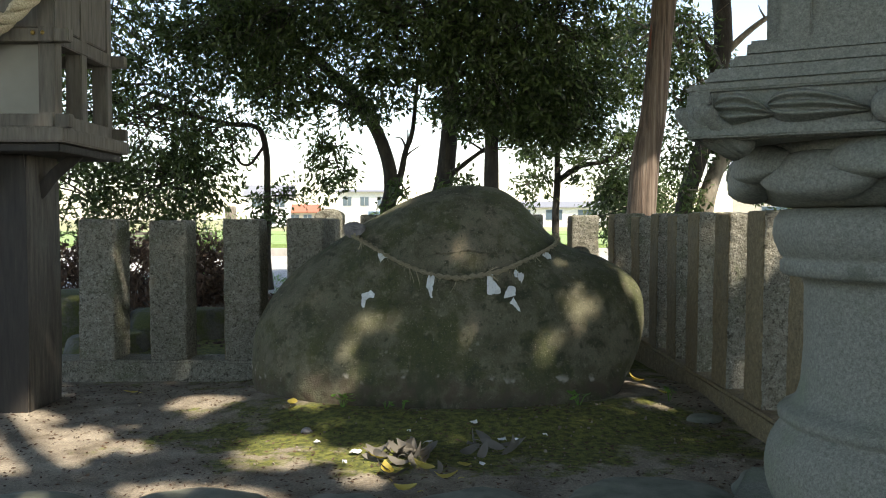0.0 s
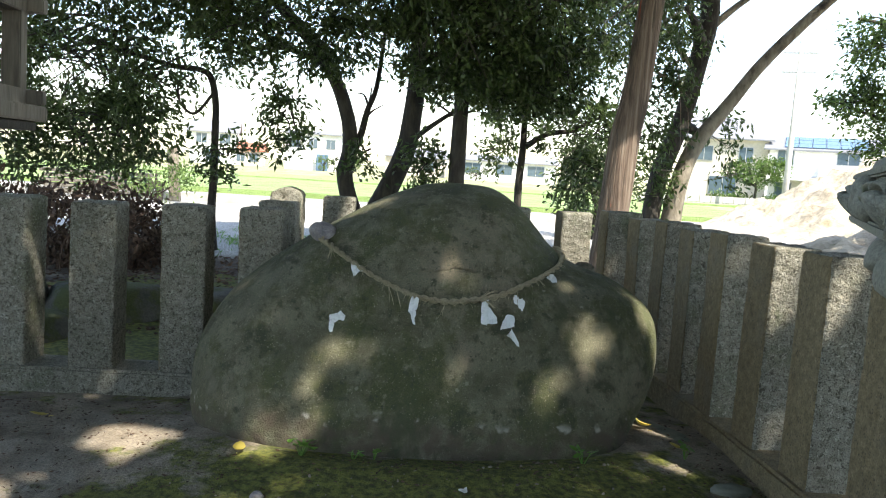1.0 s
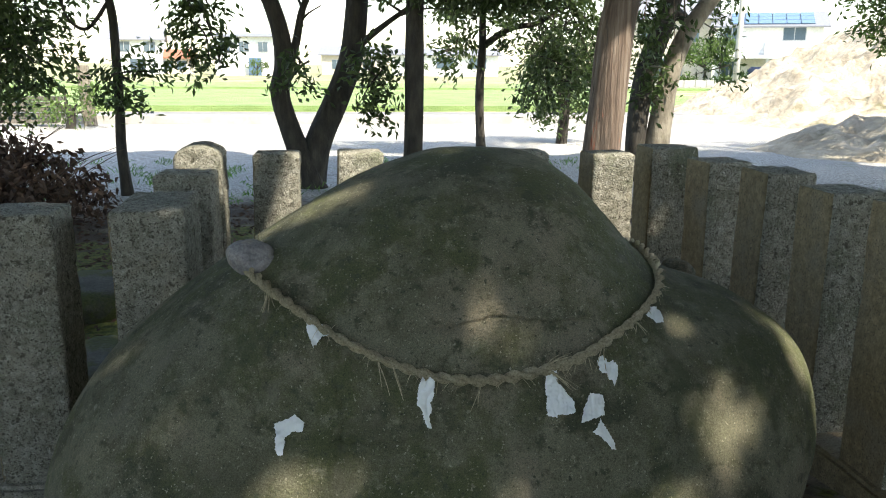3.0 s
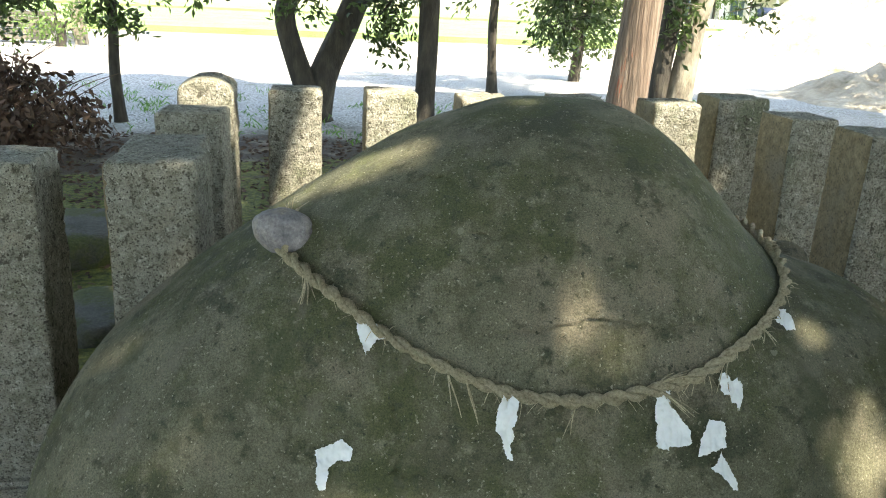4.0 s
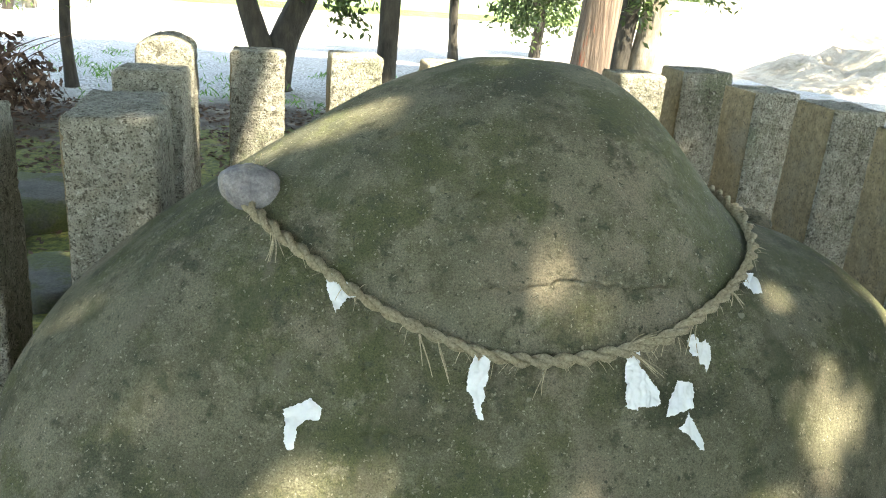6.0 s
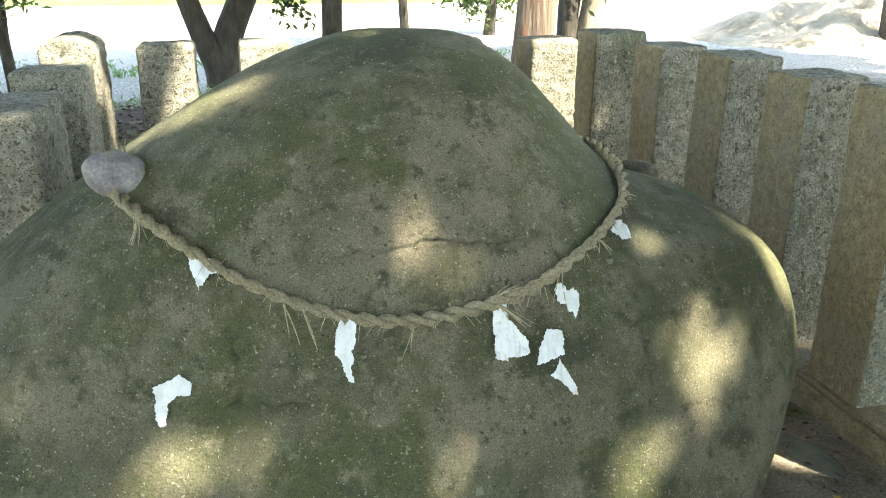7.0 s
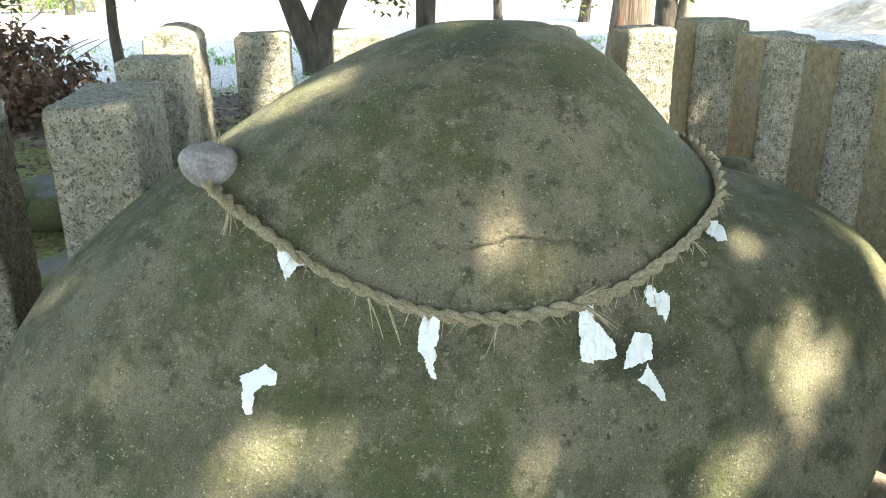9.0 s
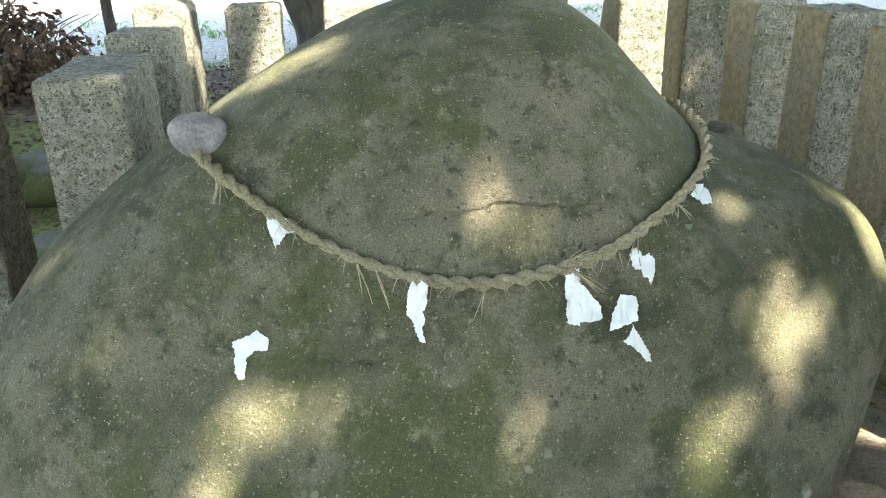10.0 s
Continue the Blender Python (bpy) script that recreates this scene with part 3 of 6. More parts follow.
def fence():
    rng = random.Random(5)
    label_side = "squat square granite fence post, pitted and weathered, beside the boulder"
    label_arch = "granite fence post with a gently arched top"
    label_cut = "sunlit pale granite fence post with a worn front face"
    made = [post_mesh("fence_post", 0.19, 0.2, 0.85, s) for s in range(4)]
    wide = [post_mesh("fence_post", 0.18, 0.2, 0.88, s + 9) for s in range(3)]
    corner = post_mesh("fence_post", 0.21, 0.2, 0.89, 17)
    arched = post_mesh("fence_post", 0.18, 0.24, 0.88, 31, 0.035)
    # (x, y of the middle, mesh, label)
    places = [(x, 4.32, made[i % 4], label_side) for i, x in enumerate((-2.2, -1.78, -1.415, -1.028))]
    places += [(-0.7, 4.31, made[1], label_side), (-0.725, 4.56, made[2], label_side), (-0.73, 5.06, made[0], label_side), (-0.735, 5.41, arched, label_arch)]
    places += [(x, 5.43, wide[i % 3], label_side) for i, x in enumerate((-0.457, -0.127, 0.22, 0.57))]
    places.append((0.915, 5.41, wide[0], label_cut))
    places.append((1.235, 5.55, corner, label_side))
    places += [(1.295, y, wide[(i + 1) % 3], label_side) for i, y in enumerate((5.15, 4.74, 4.35, 4.0, 3.6, 3.2, 2.8))]
    for x, y, me, label in places:
        ob = new("fence_post", me)
        ob.matrix_basis = pose(x, y, -0.03, rng.uniform(-0.8, 0.8), rng.uniform(-0.8, 0.8), rng.uniform(-2.0, 2.0)) @ Matrix.Diagonal((1, 1, 1 + rng.uniform(-0.008, 0.008), 1))
        tagged(ob, label, "fence post", "stone fence posts")
    sills = [(-2.6, -0.85, 4.19, 4.43), (-0.84, -0.6, 4.02, 5.29), (-0.58, 1.1, 5.31, 5.55), (1.18, 1.42, 2.62, 5.75)]
    for x0, x1, y0, y1 in sills:
        bm = box(bmesh.new(), (x0, y0, -0.3), (x1, y1, 0.1), 0.012)
        long_x = (x1 - x0) > (y1 - y0)
        for k in range(1, 24):
            co = (x0 + (x1 - x0) * k / 24, 0, 0) if long_x else (0, y0 + (y1 - y0) * k / 24, 0)
            bmesh.ops.bisect_plane(bm, geom=bm.verts[:] + bm.edges[:] + bm.faces[:], plane_co=co, plane_no=(1, 0, 0) if long_x else (0, 1, 0))
        for v in bm.verts:
            v.co += noise.noise_vector(v.co * 7) * 0.006
        tagged(part("fence_sill", bm, M_GRANITE if long_x else M_GRANITE_SAWN), "long low granite sill under the fence posts", "fence sill", "stone fence sills")


fence()


# ---- boulder ----
ROCK_C = (0.05, 0.36)
ROCK_R = [0.905, 0.898, 0.79, 0.658, 0.615, 0.623, 0.646, 0.659, 0.645, 0.632, 0.616, 0.605, 0.604, 0.614, 0.641, 0.688, 0.759, 0.846,
          0.919, 0.96, 0.975, 0.9, 0.742, 0.632, 0.566, 0.527, 0.505, 0.493, 0.497, 0.516, 0.555, 0.62, 0.735, 0.825, 0.84, 0.875]


def rock_radius(a):
    """Half-width of the boulder's outline towards the angle a."""
    s = (a / (2 * math.pi) * 36) % 36
    i, u = int(s), s - int(s)
    p0, p1, p2, p3 = (ROCK_R[(i + k) % 36] for k in (-1, 0, 1, 2))
    return 0.5 * (2 * p1 + (p2 - p0) * u + (2 * p0 - 5 * p1 + 4 * p2 - p3) * u * u + (3 * p1 - p0 - 3 * p2 + p3) * u ** 3)


CRACKS = [((-0.09, 0.652), (-0.03, 0.662), (0.04, 0.666), (0.085, 0.677), (0.12, 0.68), (0.17, 0.671), (0.24, 0.668), (0.3, 0.675)),
          ((-0.24, 0.458), (-0.2, 0.45), (-0.13, 0.446), (-0.06, 0.455)), ((-0.24, 0.56), (-0.225, 0.5), (-0.23, 0.46)),
          ((0.28, 0.45), (0.295, 0.42)), ((-0.2, 0.86), (-0.13, 0.875), (-0.1, 0.862)), ((-0.1, 0.8), (-0.06, 0.79), (-0.03, 0.8)), ((0.1, 0.81), (0.15, 0.79)),
          ((0.47, 0.53), (0.49, 0.44), (0.48, 0.4))]


def crack_distance(x, z):
    """How far a place on the face lies from the nearest crack, and on which side of it."""
    best, above = 9.0, 0.0
    for line in CRACKS:
        for (ax, az), (bx, bz) in zip(line, line[1:]):
            dx, dz = bx - ax, bz - az
            u = max(0.0, min(1.0, ((x - ax) * dx + (z - az) * dz) / (dx * dx + dz * dz)))
            ex, ez = x - ax - u * dx, z - az - u * dz
            d = math.hypot(ex, ez)
            if d < best:
                best, above = d, (1.0 if ez > 0 else -1.0)
    return best, above


def rock_point(a, s, side):
    """Place on the boulder: angle and share of the outline; side -1 front, 1 back."""
    r = rock_radius(a) * s
    x, z = ROCK_C[0] + r * math.cos(a), ROCK_C[1] + r * math.sin(a)
    depth = 0.38 if side < 0 else 0.34
    y = 3.83 + 0.35 * z + side * depth * max(0.0, 1 - s ** 4) ** 0.45
    v = Vector((x, y, z))
    d = 0.018 * noise.noise(v * 3.1) + 0.009 * noise.noise(v * 8) + 0.003 * noise.noise(v * 21) + 0.0012 * noise.noise(v * 60)
    if side < 0 and s < 0.95:
        jx, jz = x + 0.008 * noise.noise(v * 40), z + 0.008 * noise.noise(v * 40 + Vector((7, 3, 1)))
        c, above = crack_distance(jx, jz)
        if c < 0.05:
            # a groove, with the stone above it standing proud
            d += 0.013 * math.exp(-(c / 0.0042) ** 2) * (0.55 + 0.9 * noise.noise(v * 14))
            if above > 0:
                d -= 0.0035 * math.exp(-c / 0.02)
    # lumpy foot, worn by water
    if z < 0.14:
        d += 0.003 * noise.noise(v * 34) * min(1.0, (0.14 - z) * 16)
    return v + Vector((0.2 * d, d, 0.2 * d))


def boulder():
    na, ns = 800, 230
    verts, faces = [], []
    for side, rings in ((-1, ns), (1, 40)):
        base = len(verts)
        shares = [math.sin(math.pi / 2 * (k / rings)) ** 0.8 for k in range(1, rings + 1)]
        verts.append(rock_point(0, 0.0, side))
        for s in shares:
            verts += [rock_point(2 * math.pi * k / na, s, side) for k in range(na)]
        for k in range(na):
            f = (base, base + 1 + k, base + 1 + (k + 1) % na)
            faces.append(f if side < 0 else f[::-1])
        for j in range(rings - 1):
            a = base + 1 + j * na
            for k in range(na):
                k2 = (k + 1) % na
                f = (a + k, a + na + k, a + na + k2, a + k2)
                faces.append(f if side < 0 else f[::-1])
    # the rim of both halves is one ring
    first_rim = 1 + (ns - 1) * na
    back_rim = 1 + ns * na + 1 + 39 * na
    remap = {back_rim + k: first_rim + k for k in range(na)}
    faces = [tuple(remap.get(i, i) for i in f) for f in faces]
    ob = mesh_object("boulder", verts[:back_rim], faces, M_ROCK, smooth=True)
    return tagged(ob, "large humped grey-green boulder with lichen, wrapped by a straw rope", "boulder")


ROCK = boulder()

from mathutils.bvhtree import BVHTree

_me = ROCK.data
ROCK_TREE = BVHTree.FromPolygons([v.co.copy() for v in _me.vertices], [tuple(p.vertices) for p in _me.polygons])


def on_rock(x, z, lift=0.0):
    """The place on the boulder's face at that width and height, lifted off it."""
    hit, nrm, _, _ = ROCK_TREE.ray_cast(Vector((x, 1.5, z)), Vector((0, 1, 0)))
    if hit is None:
        hit, nrm, _, _ = ROCK_TREE.find_nearest(Vector((x, 3.9, z)))
    if nrm.y > 0.5:
        nrm = -nrm
    return hit + nrm * lift, nrm


def straw_rope():
    top = thing("straw_rope", "twisted aged straw rope draped across the boulder", "rope", m=pose(0, 0, 0))
    line = [(-0.43, 0.757), (-0.405, 0.735), (-0.309, 0.687), (-0.219, 0.638), (-0.13, 0.6), (-0.039, 0.573), (0.056, 0.56), (0.155, 0.571),
            (0.258, 0.591), (0.352, 0.628), (0.436, 0.661), (0.512, 0.694), (0.548, 0.722)]
    pts = [on_rock(x, z, 0.011)[0] for x, z in line]
    pts += [Vector((0.555, 3.95, 0.735)), Vector((0.55, 4.05, 0.74)), Vector((0.54, 4.16, 0.72)), Vector((0.5, 4.26, 0.68))]
    path = [Vector(p) for p in smooth_path(pts, 420)]
    middle = Vector((0.05, 3.98, 0.4))
    for i, p in enumerate(path):
        q, _, _, dist = ROCK_TREE.find_nearest(p)
        out = (p - q).normalized()
        if out.dot(q - middle) < 0:
            out = -out
        path[i] = q + out * 0.0105
    length = [0.0]
    for a, b in zip(path, path[1:]):
        length.append(length[-1] + (b - a).length)
    rng = random.Random(3)
    frames = []
    ref = Vector((0, -0.9, 0.4)).normalized()
    for i in range(len(path)):
        d = (path[min(i + 1, len(path) - 1)] - path[max(i - 1, 0)]).normalized()
        u = (ref - d * ref.dot(d)).normalized()
        frames.append((u, d.cross(u)))
    # each strand is one twisted bundle, its stalks standing out as ridges
    for strand in range(2):
        sides, verts, faces = 52, [], []
        for i in range(len(path)):
            q = length[i]
            a = math.pi * strand + 2 * math.pi * q / 0.075
            thick = 0.86 + 0.1 * math.sin(q * 9 + 1)
            u, w = frames[i]
            c = path[i] + (u * math.cos(a) + w * math.sin(a)) * 0.0068 * thick
            for k in range(sides):
                b = 2 * math.pi * k / sides
                ridge = abs(math.sin(6.5 * b + 0.6 * math.sin(q * 37 + strand)))
                own = noise.noise(Vector((math.cos(b) * 2.2 + 5 * strand, math.sin(b) * 2.2, q * 22)))
                r = 0.0068 * thick * (0.68 + 0.42 * ridge + 0.3 * own)
                t = b + a + 2 * math.pi * q / 0.16
                verts.append(c + (u * math.cos(t) + w * math.sin(t)) * r)
        for i in range(len(path) - 1):
            for k in range(sides):
                k2 = (k + 1) % sides
                faces.append((i * sides + k, i * sides + k2, (i + 1) * sides + k2, (i + 1) * sides + k))
        faces.append(tuple(range(sides))[::-1])
        faces.append(tuple((len(path) - 1) * sides + k for k in range(sides)))
        under(mesh_object("strand", verts, faces, M_STRAW, smooth=True), top)
    # stray stalks and frayed ends
    for x, z, way, n, reach in ((-0.375, 0.715, (0.15, -0.3, -1), 7, 0.055), (0.2, 0.578, (0.75, -0.4, -0.5), 6, 0.06), (0.2, 0.585, (0.8, -0.2, 0.75), 4, 0.06),
                                (-0.15, 0.6, (0.5, -0.1, -1), 2, 0.06), (-0.12, 0.595, (0.1, -0.1, -1), 2, 0.07), (-0.05, 0.57, (-0.7, -0.2, -0.6), 2, 0.035),
                                (0.06, 0.553, (-0.4, -0.1, -1), 2, 0.05), (0.33, 0.62, (-0.3, -0.15, -1), 2, 0.075), (-0.44, 0.8, (0.1, 0.2, 1), 9, 0.06), (0.41, 0.65, (0.4, -0.2, -0.6), 3, 0.03)):
        start = on_rock(x, z, 0.012)[0]
        bm = bmesh.new()
        for k in range(n):
            w = (Vector(way).normalized() + Vector((rng.uniform(-0.28, 0.28), rng.uniform(-0.15, 0.1), rng.uniform(-0.28, 0.28)))).normalized()
            ln = reach * rng.uniform(0.6, 1.15)
            bend = Vector((rng.uniform(-0.01, 0.01), 0, -0.012))
            q = [start + w * ln * t + bend * t * t for t in (0, 0.35, 0.7, 1)]
            safe = []
            for v in q:
                near, _, _, _ = ROCK_TREE.find_nearest(v)
                if (v - near).dot(Vector((0, -1, 0.4))) < 0.003:
                    v = near + Vector((0, -0.006, 0.003))
                safe.append(v)
            tube(bm, safe, [0.0013, 0.0012, 0.001, 0.0005], 4)
        tagged(part("frayed_straw", bm, M_STRAW, top), kind="stuff")

    # the tuft that sticks up behind the pebble
    bm = bmesh.new()
    foot = on_rock(-0.424, 0.748, 0)[0] + Vector((0.015, 0.05, 0.03))
    for k in range(11):
        w = Vector((rng.uniform(-0.45, 0.5), rng.uniform(-0.2, 0.2), 1)).normalized()
        ln = rng.uniform(0.035, 0.06)
        bend = Vector((rng.uniform(-0.02, 0.02), 0, -0.012))
        tube(bm, [foot + w * ln * t + bend * t * t for t in (0, 0.35, 0.7, 1)], [0.0014, 0.0013, 0.0011, 0.0006], 4)
    tagged(part("frayed_straw", bm, M_STRAW, top), kind="stuff")

    # short hairs all along
    bm = bmesh.new()
    for k in range(110):
        i = rng.randrange(12, 330)
        p = path[i]
        w = Vector((rng.uniform(-1, 1), rng.uniform(-0.6, -0.05), rng.uniform(-1, 0.5))).normalized()
        ln = rng.uniform(0.006, 0.026)
        tube(bm, [p + w * 0.009, p + w * (0.009 + ln * 0.5), p + w * (0.009 + ln) + Vector((0, 0, -0.003))], [0.0007, 0.0006, 0.0003], 4)
    tagged(part("straw_hair", bm, M_STRAW, top), kind="stuff")


straw_rope()


def torn_paper(x, z, outline, seed, label, lift=0.003, curl=0.012):
    """A torn strip of paper lying on the boulder; outline in millimetres from (x, z)."""
    rng = random.Random(seed)
    xs, zs = [p[0] for p in outline], [p[1] for p in outline]
    step = 1.8

    def inside(px, pz):
        px += 2.4 * noise.noise(Vector((px * 0.3, pz * 0.3, seed)))
        pz += 2.4 * noise.noise(Vector((px * 0.3, pz * 0.3, seed + 9)))
        hit = False
        for i in range(len(outline)):
            (ax, az), (bx, bz) = outline[i], outline[i - 1]
            if (az > pz) != (bz > pz) and px < (bx - ax) * (pz - az) / (bz - az) + ax:
                hit = not hit
        return hit

    bm = bmesh.new()
    grid = {}

    def corner(i, j):
        if (i, j) not in grid:
            grid[i, j] = bm.verts.new(((i * step + rng.uniform(-0.6, 0.6)) / 1000, 0, (j * step + rng.uniform(-0.6, 0.6)) / 1000))
        return grid[i, j]

    for i in range(int(min(xs) / step) - 2, int(max(xs) / step) + 2):
        for j in range(int(min(zs) / step) - 2, int(max(zs) / step) + 2):
            if inside((i + 0.5) * step, (j + 0.5) * step):
                bm.faces.new((corner(i, j), corner(i + 1, j), corner(i + 1, j + 1), corner(i, j + 1)))
    for _ in range(3):
        bmesh.ops.smooth_vert(bm, verts=bm.verts[:], factor=0.5, use_axis_x=True, use_axis_z=True)
    for v in bm.verts:
        lx, lz = v.co.x, v.co.z
        p, nrm = on_rock(x + lx, z + lz, 0)
        fold = curl * abs(noise.noise(Vector((lx * 40 + seed * 3, lz * 40, seed)))) + 0.35 * curl * abs(noise.noise(Vector((lx * 110, lz * 110 + seed, 4))))
        v.co = p + nrm * (lift + fold)
    bmesh.ops.recalc_face_normals(bm, faces=bm.faces)
    tagged(part("paper_strip", bm, M_PAPER, smooth=True), label, "paper", "torn paper strips on the boulder")


HUNG = "weathered white paper strip hanging from the straw rope"
STUCK = "crumpled white paper scrap stuck to the boulder"
torn_paper(-0.269, 0.652, [(-26, 24), (0, 20), (28, -4), (6, -9), (-10, -28), (-24, 0)], 1, HUNG, 0.007)
torn_paper(-0.053, 0.532, [(-10, 44), (18, 40), (15, 6), (8, -8), (10, -20), (4, -34), (8, -58), (-2, -56), (-9, -40), (-12, -22), (-22, -12), (-20, 10)], 2, HUNG, 0.008)
torn_paper(0.222, 0.53, [(-27, 46), (-1, 46), (0, 22), (12, 10), (30, -12), (34, -34), (12, -40), (-4, -38), (-6, -46), (-11, -42), (-30, -38)], 3, HUNG, 0.009)
torn_paper(0.335, 0.572, [(-24, 14), (-16, 26), (-4, 24), (2, 10), (14, 14), (26, 4), (24, -14), (12, -36), (2, -22), (-6, -10), (-16, -8)], 4, STUCK)
torn_paper(0.292, 0.5, [(-2, 30), (26, 24), (30, 10), (26, -14), (10, -18), (-28, -26), (-18, 2)], 5, STUCK)
torn_paper(0.312, 0.452, [(-4, 30), (8, 10), (24, -18), (26, -32), (16, -30), (0, -12), (-24, 4), (-14, 12)], 6, STUCK)
torn_paper(-0.33, 0.478, [(-30, 12), (-8, 20), (10, 30), (30, 14), (26, -2), (16, -4), (4, -2), (-9, -12), (-11, -30), (-14, -44), (-24, -44), (-30, -32), (-28, -8)], 7, STUCK)
torn_paper(0.47, 0.65, [(-24, 6), (-6, 18), (10, 14), (22, -6), (18, -16), (2, -14)], 8, HUNG, 0.007)


def pebble():
    bm = bmesh.new()
    bmesh.ops.create_icosphere(bm, subdivisions=5, radius=1)
    for v in bm.verts:
        n = v.co.copy()
        k = 1 + 0.09 * noise.noise(n * 1.4) + 0.035 * noise.noise(n * 3.5) + 0.012 * noise.noise(n * 9)
        dip = math.exp(-(((n.x + 0.05) / 0.28) ** 2 + ((n.z - 0.55) / 0.14) ** 2)) * (1 if n.y < 0.3 else 0)
        seam = min(abs(n.x * 0.9 + n.z * 0.35 + 0.12), abs(n.x * 0.25 - n.z * 0.8 + 0.2) if n.x > -0.1 else 1.0) + 0.05 * noise.noise(n * 4)
        crease = 0.05 * math.exp(-(seam / 0.05) ** 2) * (1 if n.y < 0.4 else 0)
        v.co = Vector((n.x * 0.057, n.y * 0.05, n.z * 0.042)) * (k - 0.13 * dip - crease)
    p, _ = on_rock(-0.424, 0.748, 0)
    ob = part("pebble", bm, M_PEBBLE, smooth=True)
    ob.matrix_basis = Matrix.Translation(p + Vector((0.006, 0.012, 0.022))) @ pose(0, 0, 0, 0, 14, 0)
    tagged(ob, "rounded grey river pebble holding the rope's end on the boulder", "stone")


pebble()


# ---- trees ----
def branches(bm, tips, root, r, rng, sides=5):
    """Thin bending twigs from root out to each tip."""
    for t in tips:
        root_v, t = Vector(root), Vector(t)
        mid = (root_v + t) / 2 + Vector((rng.uniform(-0.2, 0.2), rng.uniform(-0.2, 0.2), rng.uniform(0.0, 0.3))) * (t - root_v).length * 0.5
        pts = smooth_path([root_v, mid, t], 9)
        tube(bm, pts, [r * (1 - 0.8 * k / 8) for k in range(9)], sides, 0.15, rng.uniform(0, 9))


def tree(name_label, trunks, limbs, blobs, bark, leaf, seed, leaf_size=(0.095, 0.036), trunk_label="", spacing=0.3, twigs=18):
    """trunks and limbs: lists of (points, first radius, last radius). blobs: leaf masses (x, y, z, rx, ry, rz, leaves)."""
    nrng, rng = np.random.default_rng(seed), random.Random(seed)
    base = trunks[0][0][0]
    top = thing("tree", name_label, "tree", m=pose(*base))
    inv = Matrix.Translation(-Vector(base))
    bm = bmesh.new()
    for pts, r0, r1 in trunks:
        n = 34
        path = smooth_path(pts, n)
        radii = [(r0 + (r1 - r0) * (k / (n - 1)) ** 0.8) * (1 + 0.35 * math.exp(-k / 2.2)) if pts is trunks[0][0] else r0 + (r1 - r0) * k / (n - 1) for k in range(n)]
        tube(bm, path, radii, 20, 0.14, rng.uniform(0, 20))
    bm.transform(inv)
    part("trunk", bm, bark, top, trunk_label, smooth=True)
    for pts, r0, r1, *own in limbs:
        bm = bmesh.new()
        path = smooth_path(pts, 20)
        tube(bm, path, [r0 + (r1 - r0) * k / 19 for k in range(20)], 10, 0.12, rng.uniform(0, 20))
        for k in range(3):
            q = Vector(path[rng.randrange(8, 19)])
            branches(bm, [q + Vector((rng.uniform(-0.7, 0.7), rng.uniform(-0.4, 0.4), rng.uniform(-0.2, 0.6)))], q, r1 * 0.9, rng)
        bm.transform(inv)
        part("limb", bm, own[0] if own else bark, top, smooth=True)
    if blobs:
        C, D = clump_points(nrng, [(*b[:6], int(b[6] * 1.25)) for b in blobs], spacing)
        crown = leaves_mesh("crown", C - np.array(base), D, leaf_size[0], leaf_size[1], leaf, nrng)
        under(crown, top)
        bm = bmesh.new()
        for x, y, z, rx, ry, rz, n in blobs:
            for k in range(max(2, n * twigs // 1500)):
                a = Vector((x + nrng.uniform(-0.5, 0.5) * rx, y + nrng.uniform(-0.5, 0.5) * ry, z + nrng.uniform(0.0, 0.6) * rz))
                b = Vector((x + nrng.uniform(-0.95, 0.95) * rx, y + nrng.uniform(-0.9, 0.9) * ry, z + nrng.uniform(-0.9, 0.8) * rz))
                branches(bm, [b], a, 0.012, rng, 4)
        bm.transform(inv)
        tagged(part("twig_tangle", bm, bark, top), kind="stuff")
    return top


# slim tree that bends over at its head
tree("slender dark tree bending over, with drooping evergreen leaves",
     [([(-2.17, 10.3, -0.1), (-2.2, 10.3, 0.36), (-2.19, 10.3, 0.8), (-2.19, 10.3, 1.3), (-2.2, 10.3, 1.65), (-2.26, 10.3, 1.92), (-2.4, 10.3, 2.0), (-2.75, 10.3, 2.03), (-3.6, 10.2, 2.25)], 0.052, 0.028)],
     [([(-2.22, 10.3, 1.75), (-2.4, 10.2, 1.5), (-2.54, 10.1, 1.6), (-2.58, 10.1, 1.85)], 0.02, 0.01)],
     [(-3.7, 10.2, 2.0, 1.3, 0.8, 0.85, 4000), (-3.4, 10.0, 1.1, 1.0, 0.6, 0.5, 2400), (-4.6, 9.8, 1.2, 1.0, 0.7, 0.7, 2300), (-2.0, 10.1, 1.0, 0.35, 0.3, 0.3, 330),
      (-3.0, 10.1, 1.75, 0.7, 0.5, 0.5, 700), (-4.3, 10.0, 3.2, 1.2, 0.9, 0.8, 3800), (-2.6, 10.3, 2.9, 1.0, 0.8, 0.55, 3200), (-2.1, 10.2, 2.2, 0.5, 0.4, 0.3, 500)],
     M_BARK, M_LEAF, 11)
